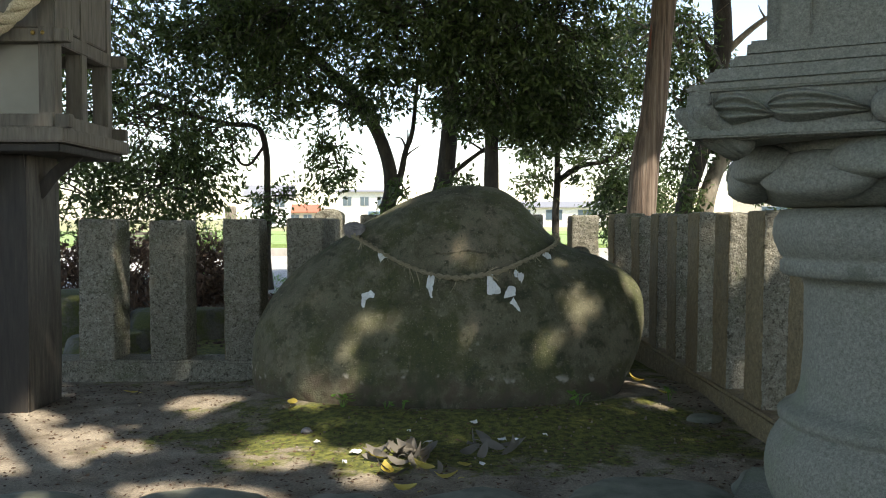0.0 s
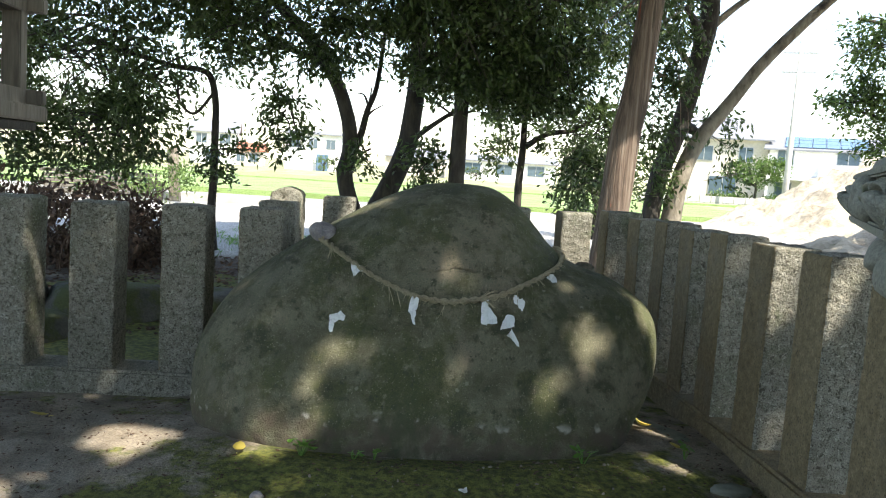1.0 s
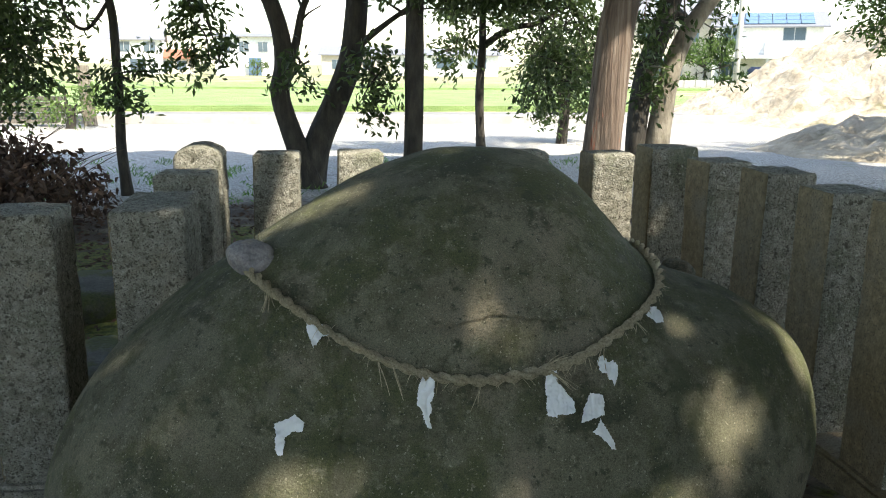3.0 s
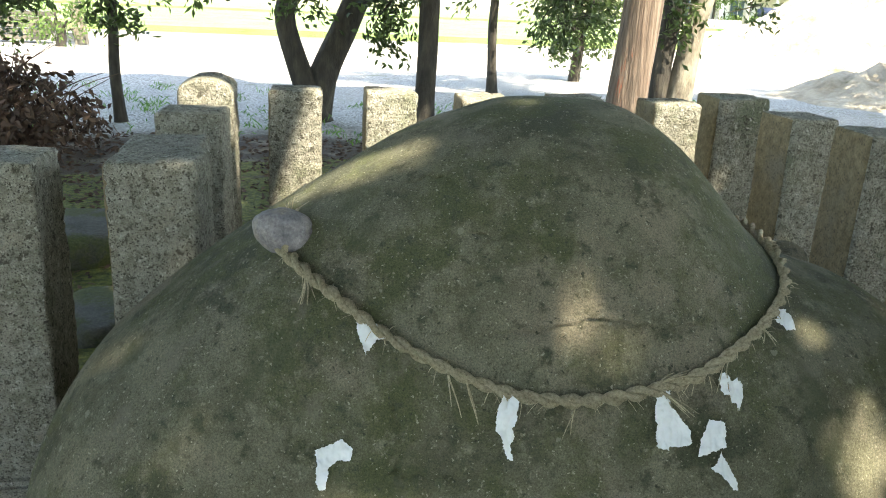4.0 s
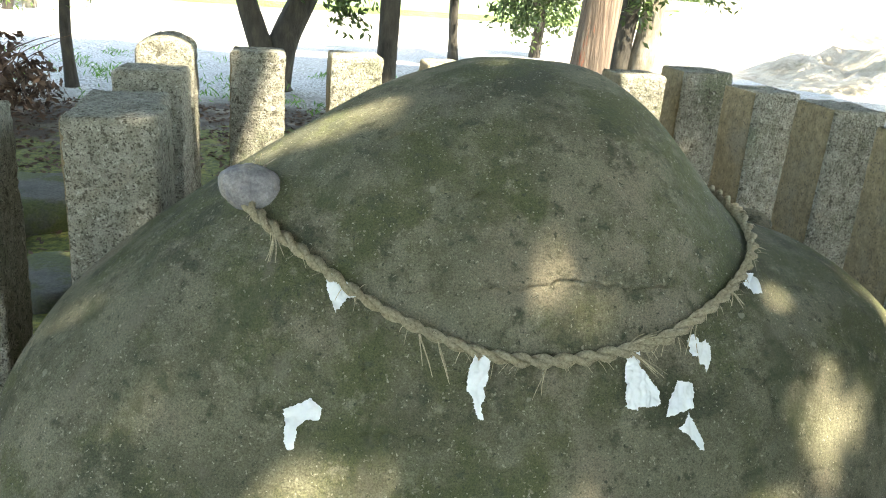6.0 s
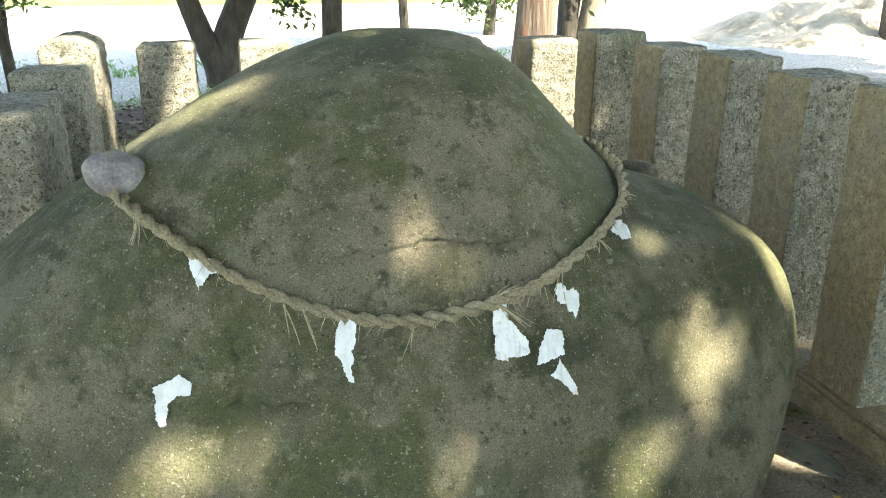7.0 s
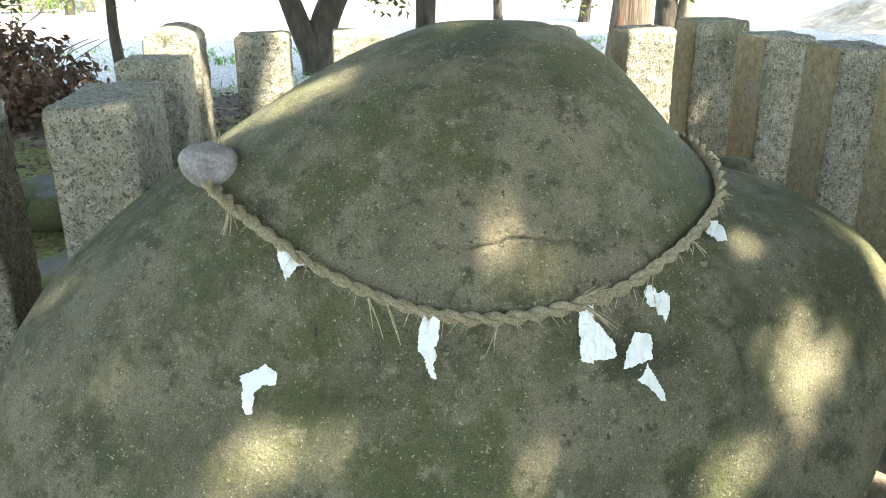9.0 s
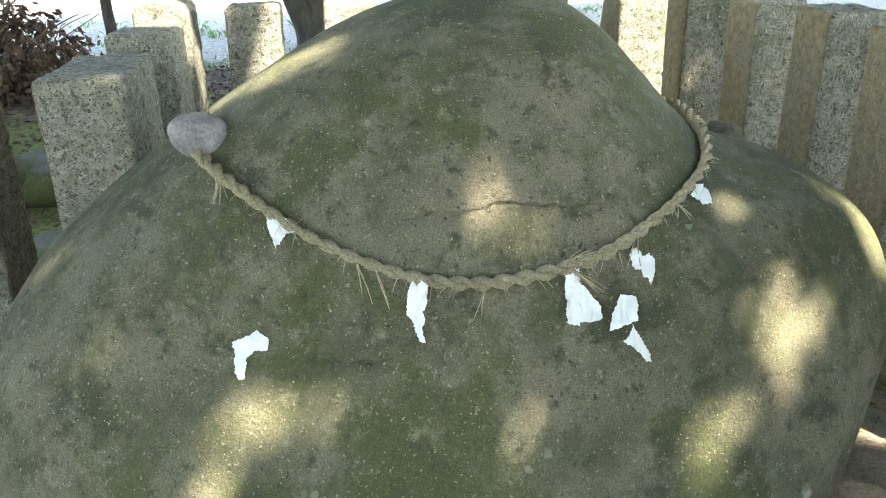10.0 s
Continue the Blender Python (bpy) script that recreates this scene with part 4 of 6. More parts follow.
# twin-stemmed evergreen
tree("twin-stemmed dark evergreen tree forking near the ground",
     [([(-0.42, 10.7, -0.1), (-0.47, 10.7, 0.15), (-0.6, 10.7, 0.47), (-0.72, 10.7, 0.88), (-0.67, 10.7, 1.22), (-0.73, 10.7, 1.65), (-0.97, 10.7, 2.17), (-1.5, 10.65, 2.78), (-2.4, 10.5, 3.5)], 0.135, 0.06),
      ([(-0.42, 10.75, 0.0), (-0.35, 10.75, 0.4), (-0.15, 10.75, 0.85), (0.0, 10.75, 1.24), (0.06, 10.75, 1.65), (0.1, 10.8, 2.5), (0.1, 10.8, 4.2)], 0.14, 0.1)],
     [([(-0.66, 10.7, 1.1), (-0.55, 10.7, 1.4), (-0.48, 10.6, 1.7), (-0.38, 10.5, 2.0), (-0.3, 10.5, 2.9)], 0.05, 0.02),
      ([(-1.0, 10.7, 2.2), (-1.5, 10.6, 2.35), (-2.0, 10.5, 2.25)], 0.045, 0.018),
      ([(0.05, 10.75, 1.35), (0.18, 10.7, 1.47), (0.43, 10.65, 1.66), (0.85, 10.6, 1.95)], 0.04, 0.018)],
     [(-1.6, 10.0, 3.5, 1.4, 1.0, 0.8, 5600), (-0.3, 9.6, 3.0, 1.0, 0.9, 0.8, 4400), (-1.75, 9.9, 2.45, 0.75, 0.5, 0.4, 1100), (-1.33, 9.9, 1.5, 0.25, 0.25, 0.45, 620), (-1.2, 10.0, 2.15, 0.5, 0.4, 0.25, 600),
      (-0.5, 10.2, 1.15, 0.2, 0.2, 0.25, 160), (0.22, 10.3, 1.02, 0.24, 0.2, 0.42, 520), (-0.75, 10, 2.4, 0.6, 0.4, 0.4, 1100), (-2.2, 10.1, 3.1, 1.2, 0.8, 0.6, 3400)],
     M_BARK, M_LEAF, 12)
# straight evergreen with the densest crown
tree("straight dark evergreen with a dense low crown",
     [([(0.57, 10.2, -0.1), (0.59, 10.2, 0.6), (0.6, 10.2, 1.4), (0.6, 10.2, 2.4), (0.58, 10.2, 4.2)], 0.1, 0.08)],
     [([(0.6, 10.2, 2.0), (1.1, 10.0, 2.5), (1.5, 9.8, 2.9)], 0.04, 0.02), ([(0.6, 10.2, 2.2), (0.2, 10.0, 2.7), (-0.1, 9.8, 3.0)], 0.04, 0.02)],
     [(0.5, 9.5, 2.7, 0.9, 0.7, 0.85, 4300), (1.15, 9.6, 2.85, 0.85, 0.7, 0.95, 3900), (0.7, 9.4, 3.7, 1.4, 0.9, 0.6, 3600), (1.55, 10.0, 2.2, 0.5, 0.5, 0.5, 2000),
      (0.55, 9.7, 2.08, 0.75, 0.5, 0.3, 2400), (1.2, 9.9, 1.95, 0.45, 0.4, 0.3, 900)],
     M_BARK, M_LEAF, 13)
# thin tree with a level limb
tree("thin dark tree with one long level limb",
     [([(1.88, 13.5, -0.1), (1.84, 13.5, 0.8), (1.87, 13.5, 1.45), (1.87, 13.5, 2.0), (1.92, 13.5, 3.8)], 0.065, 0.045)],
     [([(1.9, 13.5, 1.48), (2.24, 13.5, 1.7), (2.64, 13.5, 1.78), (2.9, 13.4, 1.95), (3.3, 13.3, 2.1)], 0.05, 0.02)],
     [(2.8, 13.2, 1.7, 0.8, 0.6, 0.7, 1900), (2.0, 13.3, 3.2, 1.3, 0.9, 0.9, 3400), (1.5, 13.4, 2.2, 0.6, 0.5, 0.5, 1100), (3.2, 13.2, 3.4, 1.2, 0.9, 0.9, 3600),
      (2.7, 12.9, 0.95, 0.5, 0.5, 0.5, 850), (1.45, 13.3, 1.35, 0.3, 0.3, 0.35, 330)],
     M_BARK, M_LEAF, 14, leaf_size=(0.11, 0.042))
# conifer
tree("tall conifer with peeling red-brown bark",
     [([(2.15, 9.2, -0.1), (2.17, 9.2, 0.5), (2.21, 9.2, 0.96), (2.25, 9.2, 1.5), (2.33, 9.2, 2.0), (2.42, 9.2, 2.95), (2.6, 9.2, 5.0)], 0.175, 0.125)],
     [], [(2.0, 9.2, 3.9, 1.0, 0.8, 0.6, 2600), (2.9, 9.9, 1.9, 0.3, 0.3, 0.8, 800), (2.75, 10.2, 3.0, 0.8, 0.6, 0.6, 900)], M_CEDAR, M_LEAF, 15, trunk_label="fibrous peeling red-brown bark trunk")
# pale forked tree
tree("pale-barked forked tree leaning apart, with mottled bark",
     [([(3.33, 10.9, -0.1), (3.4, 10.9, 0.5), (3.48, 10.9, 1.1), (3.66, 10.9, 1.58), (4.05, 10.9, 2.13), (4.45, 10.9, 2.68), (5.2, 10.9, 3.47), (6.0, 10.8, 4.2)], 0.14, 0.05)],
     [([(3.16, 10.95, -0.05), (3.16, 10.95, 0.5), (3.22, 10.95, 1.1), (3.36, 10.95, 1.55), (3.5, 11, 1.95), (3.62, 11, 2.6), (3.71, 11, 3.3), (3.6, 11, 4.4)], 0.115, 0.12, M_BARK), ([(3.65, 11, 2.4), (3.2, 10.9, 2.9), (2.9, 10.8, 3.4)], 0.04, 0.02),
      ([(3.7, 11, 3.0), (4.3, 11, 3.5), (4.9, 11, 3.6)], 0.05, 0.02)],
     [(3.15, 10.6, 1.1, 0.2, 0.2, 0.3, 130), (4.1, 11.4, 1.75, 0.45, 0.4, 0.3, 200), (3.35, 10.75, 0.95, 0.15, 0.15, 0.35, 90), (4.3, 11.4, 1.2, 0.3, 0.3, 0.2, 90)], M_PALE_BARK, M_LEAF, 16)
# branches reaching in from a tree to the side
# the last leaf mass and its limb are unseen, added to shade the low mound
tree("evergreen at the edge of the lot with spreading branches",
     [([(8.6, 12.5, -0.1), (8.5, 12.5, 2.0), (8.4, 12.5, 4.5)], 0.2, 0.12)],
     [([(8.5, 12.5, 2.2), (7.4, 12.3, 2.1), (6.3, 12.2, 2.3)], 0.06, 0.015), ([(8.45, 12.5, 3.8), (9.6, 12.0, 4.3), (11.2, 11.4, 4.7)], 0.08, 0.03), ([(8.5, 12.5, 3.0), (7.2, 12.2, 3.4), (6.2, 12.0, 3.5)], 0.06, 0.02)],
     [(6.45, 12.1, 2.35, 0.6, 0.4, 0.35, 1300), (7.0, 12.0, 1.75, 0.55, 0.4, 0.35, 1100), (6.8, 12.0, 3.1, 0.9, 0.6, 0.5, 1900), (7.9, 12, 2.5, 0.9, 0.7, 0.8, 2200), (10.2, 11.4, 4.7, 2.9, 1.9, 0.8, 14000)],
     M_BARK, M_LEAF_BRIGHT, 17)


# ---- unseen shade tree overhead, added to cast the dapples ----
# open places in the leaves: where the sun comes through, and how wide
ON_BOULDER = [(0.06, 3.7, 0.68, 0.024), (0.1, 3.685, 0.655, 0.022), (0.01, 3.7, 0.67, 0.022), (0.59, 3.635, 0.52, 0.04), (0.63, 3.615, 0.475, 0.034), (-0.03, 3.69, 0.655, 0.022), (0.14, 3.69, 0.655, 0.022), (-0.065, 3.69, 0.645, 0.012), (0.175, 3.69, 0.645, 0.012),
              (0.47, 3.57, 0.31, 0.018), (0.435, 3.55, 0.245, 0.02), (0.29, 3.5, 0.16, 0.018), (0.06, 3.61, 0.45, 0.008), (0.065, 3.58, 0.35, 0.011), (0.065, 3.55, 0.245, 0.01),
              (-0.34, 3.59, 0.39, 0.026), (-0.4, 3.575, 0.335, 0.026), (-0.335, 3.66, 0.6, 0.008), (-0.56, 3.63, 0.53, 0.016), (-0.45, 3.63, 0.52, 0.01),
              (-0.574, 3.55, 0.25, 0.018), (-0.566, 3.5, 0.15, 0.032), (-0.56, 3.49, 0.05, 0.036), (-0.4, 3.53, 0.21, 0.024), (-0.385, 3.49, 0.14, 0.03), (-0.69, 3.57, 0.315, 0.014),
              (0.92, 3.9, 0.42, 0.1), (0.92, 3.88, 0.28, 0.09), (0.88, 3.85, 0.5, 0.07)]
ON_RIDGE = [(-0.12, 4.08, 0.945, 0.035), (-0.2, 4.06, 0.915, 0.035), (-0.28, 4.03, 0.885, 0.035), (-0.36, 4.0, 0.85, 0.03)]
ON_GROUND = [(-1.45, 2.89, 0.22), (-1.38, 3.05, 0.12), (-1.72, 3.31, 0.15), (-1.07, 3.57, 0.12), (-0.58, 3.46, 0.07), (-0.58, 2.97, 0.12), (-0.59, 2.82, 0.12), (-0.26, 2.57, 0.06), (-0.24, 2.82, 0.13),
             (0.28, 2.82, 0.07), (0.95, 3.87, 0.06), (0.91, 3.51, 0.05), (-0.82, 2.41, 0.1), (-1.12, 2.97, 0.06), (-0.59, 2.41, 0.07),
             (-0.25, 5.9, 0.2), (0.05, 6.2, 0.15), (0.1, 7.0, 0.3), (0.35, 6.5, 0.2), (-0.35, 7.9, 0.15)]
# places on the hump kept shaded by extra leaf sprays added along their sun rays
SHADED = [(0.13, 3.9, 0.95), (0.27, 3.93, 0.87), (0.3, 3.75, 0.75)]
ON_FENCE = [(0.92, 5.31, 0.75, 0.12), (0.92, 5.31, 0.55, 0.11), (-0.13, 5.34, 0.72, 0.15), (-0.13, 5.34, 0.5, 0.12), (0.22, 5.34, 0.8, 0.12), (-0.71, 5.29, 0.8, 0.07), (-0.73, 5.29, 0.9, 0.07),
            (-0.45, 5.34, 0.78, 0.12), (-0.48, 5.34, 0.52, 0.12), (1.26, 3.89, 0.75, 0.03)]
ON_OTHERS = [(1.3, 1.66, 0.25, 0.16), (1.36, 1.66, 0.42, 0.12), (2.15, 9.1, 1.0, 0.2), (3.5, 10.7, 1.0, 0.25), (3.6, 10.7, 0.6, 0.25), (2.2, 9.1, 0.6, 0.2), (1.1, 1.6, 1.35, 0.07), (-1.9, 3.3, 1.35, 0.05)]
GAPS = ON_BOULDER + ON_RIDGE + [(x, y, 0.0, r) for x, y, r in ON_GROUND] + ON_FENCE + ON_OTHERS


def canopy():
    """Broad unseen crown over the boulder, added for dappled shade; stem behind the walker."""
    rng = np.random.default_rng(21)
    base = Vector((4.6, -3.4, 0))
    top = thing("tree", "broad unseen evergreen tree added to shade the boulder", "tree", m=pose(*base))
    inv = Matrix.Translation(-base)
    bm = bmesh.new()
    tube(bm, smooth_path([(4.6, -3.4, -0.1), (4.5, -3.3, 2.0), (4.4, -3.0, 4.0), (4.2, -2.4, 6.0)], 24), [0.36 - 0.008 * k for k in range(24)], 18, 0.1)
    bm.transform(inv)
    part("trunk", bm, M_BARK, top, smooth=True)
    for tip in ((0.5, 0.5, 6.4), (2.5, 2.5, 6.5), (5.5, 3.5, 6.8), (3.0, -1, 7.0), (1.5, 4.8, 6.6)):
        bm = bmesh.new()
        branches(bm, [tip], (4.35, -2.8, 4.6), 0.14, random.Random(4), 10)
        bm.transform(inv)
        part("limb", bm, M_BARK, top, smooth=True)
    n = 420000
    s0 = 6.2 / TO_SUN.z
    # the shaded stretch of ground, moved up along the sun's way
    gx, gy = rng.uniform(-9.5, 9.0, n), rng.uniform(-9.0, 15.0, n)
    # an uneven outline: far edge over the lot, ragged sides
    rim = np.array([noise.noise(Vector((x * 0.45, y * 0.45, 0))) + 0.5 * noise.noise(Vector((x * 1.3, y * 1.3, 4))) for x, y in zip(gx, gy)])
    keep = ((gx + 0.3) / 8.2) ** 4 + ((gy - 2.6) / 11.4) ** 4 < 1 + 0.45 * rim
    gx, gy = gx[keep], gy[keep]
    lift = s0 + rng.uniform(-1.1, 1.1, len(gx))
    ts = np.array(TO_SUN)
    C = np.stack([gx, gy, np.zeros(len(gx))], 1) + lift[:, None] * ts
    keep = np.ones(len(C), bool)
    for x, y, z, r in GAPS:
        p = np.array([x, y, z])
        d = C - p
        along = d @ ts
        perp = d - along[:, None] * ts
        keep &= (np.linalg.norm(perp, axis=1) > r * 1.1 + 0.025) | (along < 0)
    C = C[keep]
    # added sprays that block stray sun from the SHADED places
    sprays = []
    for p in SHADED:
        q = rng.normal(size=(260, 3)) * 0.05
        q -= (q @ ts)[:, None] * ts
        sprays.append(np.array(p) + q + (s0 + rng.uniform(-1.1, 1.1, 260))[:, None] * ts)
    C = np.concatenate([C] + sprays)
    D = rng.normal(size=C.shape) * (1, 1, 0.45)
    crown = leaves_mesh("crown", C - np.array(base), D, 0.19, 0.095, M_LEAF, rng)
    under(crown, top)


canopy()


# ---- unseen evergreen hedge added behind the walker to cut low sky light ----
def hedge(x0, y0, x1, y1, seed):
    nrng, rng = np.random.default_rng(seed), random.Random(seed)
    ln = math.hypot(x1 - x0, y1 - y0)
    top = thing("hedge", "dense low evergreen hedge, unseen, added to block light from behind", "hedge", m=pose((x0 + x1) / 2, (y0 + y1) / 2, 0, 0, 0, math.degrees(math.atan2(y1 - y0, x1 - x0))))
    n = int(ln * 800)
    C = np.stack([nrng.uniform(-ln / 2, ln / 2, n), nrng.normal(scale=0.45, size=n), nrng.uniform(0.05, 1.7, n)], 1)
    C[:, 2] *= 0.85 + 0.2 * np.sin(C[:, 0] * 1.7 + seed) + 0.1 * np.sin(C[:, 0] * 4.1)
    under(leaves_mesh("leaves", C, nrng.normal(size=(n, 3)), 0.22, 0.1, M_LEAF, nrng), top)
    k = 0
    x = -ln / 2 + 0.5
    while x < ln / 2:
        bm = bmesh.new()
        tube(bm, [(x, 0, -0.1), (x + rng.uniform(-0.1, 0.1), 0.05, 0.8), (x + rng.uniform(-0.2, 0.2), 0, 1.5)], [0.06, 0.05, 0.02], 7)
        part("stem", bm, M_BARK, top)
        x += 1.1


hedge(-8.5, -7.0, 8.5, -7.0, 51)


# ---- stone lantern ----
def stone_lantern():
    top = thing("stone_lantern", "carved grey granite lantern with round shaft and lotus platform", "stone lantern", m=pose(1.105, 1.91, 0, 0, 0, -27))

    def slab(bm, r0, z0, r1, z1):
        rings = []
        for r, z in ((r0, z0), (r1, z1)):
            rings.append([bm.verts.new((sx * r, sy * r, z)) for sx, sy in ((-1, -1), (1, -1), (1, 1), (-1, 1))])
        for k in range(4):
            bm.faces.new((rings[0][k], rings[0][(k + 1) % 4], rings[1][(k + 1) % 4], rings[1][k]))
        bm.faces.new(rings[0][::-1])
        bm.faces.new(rings[1])
        return bm

    def worn(bm, bevel):
        bmesh.ops.bevel(bm, geom=bm.edges[:], offset=bevel, segments=2, affect="EDGES")
        return bm

    part("base", worn(slab(bmesh.new(), 0.42, -0.2, 0.42, 0.08), 0.015), M_LANTERN, top)
    prof = [(0.3, 0.08), (0.31, 0.1)]
    prof += [(0.262 + 0.068 * math.sin(a), 0.225 - 0.115 * math.cos(a)) for a in np.linspace(0.4, 2.75, 14)]
    prof += [(0.288, 0.338), (0.3, 0.345), (0.302, 0.36), (0.29, 0.372), (0.275, 0.378), (0.26, 0.395), (0.25, 0.43), (0.244, 0.52), (0.245, 0.66), (0.25, 0.685),
             (0.292, 0.69), (0.3, 0.697), (0.3, 0.722), (0.291, 0.729), (0.3, 0.737), (0.314, 0.768), (0.318, 0.79), (0.315, 0.822), (0.3, 0.845), (0.26, 0.85)]
    part("shaft", lathe(bmesh.new(), prof, 96), M_LANTERN, top, smooth=True)
    lotus = part("lotus_bowl", lathe(bmesh.new(), [(0.26, 0.848), (0.32, 0.855), (0.36, 0.885), (0.385, 0.925), (0.395, 0.985), (0.3, 0.99)], 60), M_LANTERN, top, smooth=True)
    for row, (n, rr, zz, w, h) in enumerate(((8, 0.368, 0.912, 0.138, 0.06), (8, 0.385, 0.945, 0.11, 0.045))):
        for k in range(n):
            a = 2 * math.pi * (k + 0.5 * row) / n + 0.2
            bm = bmesh.new()
            bmesh.ops.create_uvsphere(bm, u_segments=20, v_segments=14, radius=1)
            for v in bm.verts:
                c = v.co.copy()
                dent = 0.16 * math.exp(-((c.y / 0.22) ** 2)) * max(0.0, -c.z)
                rim = 0.1 * max(0.0, abs(c.y) - 0.55)
                v.co = Vector(((c.x * (1 - 0.25 * abs(c.z)) + rim) * 0.062, c.y * w * (1 - 0.2 * max(0.0, -c.z)), (c.z + dent) * h))
            bm.transform(pose(rr * math.cos(a), rr * math.sin(a), zz, 0, 0, math.degrees(a)) @ pose(0, 0, 0, 0, 30, 0))
            part("petal", bm, M_LANTERN, lotus, smooth=True)
    for name, dims in (("platform", (0.425, 0.985, 0.437, 1.1)), ("platform_step", (0.42, 1.1, 0.405, 1.135)), ("platform_step", (0.375, 1.135, 0.372, 1.165)), ("platform_step", (0.345, 1.165, 0.342, 1.2))):
        part(name, worn(slab(bmesh.new(), *dims), 0.007), M_LANTERN, top)
    half = 0.437
    for k in range(4):
        m = Matrix.Rotation(radians(90 * k), 4, "Z") @ Matrix.Translation((0, -half + 0.004, 1.042))
        panel = bmesh.new()
        for lo, hi in (((-half, -0.016, -0.054), (half, 0.004, -0.036)), ((-half, -0.016, 0.04), (half, 0.004, 0.056)),
                       ((-half, -0.016, -0.036), (-half + 0.04, 0.004, 0.04)), ((half - 0.04, -0.016, -0.036), (half, 0.004, 0.04))):
            box(panel, lo, hi, 0.004)
        panel.transform(m)
        part("panel_frame", panel, M_LANTERN, top)
        for x0, flip, size in ((-0.34, 1, 0.62), (-0.205, 1, 1.0), (0.205, -1, 1.0), (0.34, -1, 0.62)):
            verts, faces, na, nc = [], [], 28, 22
            for i in range(na + 1):
                u = i / na
                half_w = 0.036 * max(0.02, math.sin(math.pi * min(1.0, 0.05 + 0.93 * u ** 0.62))) ** 0.8
                mid = 0.006 - 0.024 * u + 0.014 * math.sin(2.6 * u)
                for j in range(nc + 1):
                    q = 2 * j / nc - 1
                    rise = 0.042 * math.sqrt(max(0.0, 1 - q * q)) * (0.66 + 0.34 * math.cos(q * 11 + 2.2 * u)) * (0.35 + 0.65 * math.sin(math.pi * (0.12 + 0.8 * u)))
                    verts.append(m @ Vector((x0 + flip * size * (-0.085 + 0.18 * u), 0.002 - rise, max(-0.035, min(0.039, mid + half_w * q)))))
            for i in range(na):
                for j in range(nc):
                    a = i * (nc + 1) + j
                    f = (a, a + nc + 1, a + nc + 2, a + 1)
                    faces.append(f if flip > 0 else f[::-1])
            under(mesh_object("wave_relief", verts, faces, M_LANTERN, smooth=True), top, "carved curling wave")
        for x, z, r in ((0.0, 0.012, 0.036), (0.075, -0.006, 0.034), (-0.075, -0.006, 0.034)):
            s = bmesh.new()
            bmesh.ops.create_uvsphere(s, u_segments=16, v_segments=10, radius=r)
            s.transform(m @ Matrix.Translation((x, -0.012, z)) @ Matrix.Diagonal((1, 0.8, 1, 1)))
            part("wave_bead", s, M_LANTERN, top, smooth=True)
        # fluted shell below each corner
        for j in range(5):
            scroll = bmesh.new()
            pts = [(0.5 + 0.115 * math.sin(u * 1.7), (j - 2) * (0.012 + 0.012 * u), 0.965 + 0.11 * u - 0.03 * u * u + 0.004 * abs(j - 2)) for u in np.linspace(0, 1, 9)]
            tube(scroll, pts, [0.024 - 0.011 * u for u in np.linspace(0, 1, 9)], 8)
            scroll.transform(Matrix.Rotation(radians(90 * k + 45), 4, "Z"))
            part("corner_flute", scroll, M_LANTERN, top, smooth=True)
    part("fire_box", worn(slab(bmesh.new(), 0.29, 1.2, 0.285, 1.55), 0.01), M_LANTERN, top)
    for k in range(4):
        bm = bmesh.new()
        for lo, hi in (((-0.285, -0.31, 1.2), (-0.22, -0.28, 1.55)), ((0.22, -0.31, 1.2), (0.285, -0.28, 1.55)), ((-0.22, -0.308, 1.2), (0.22, -0.28, 1.25))):
            box(bm, lo, hi, 0.004)
        bm.transform(Matrix.Rotation(radians(90 * k), 4, "Z"))
        part("fire_box_frame", bm, M_LANTERN, top)


stone_lantern()


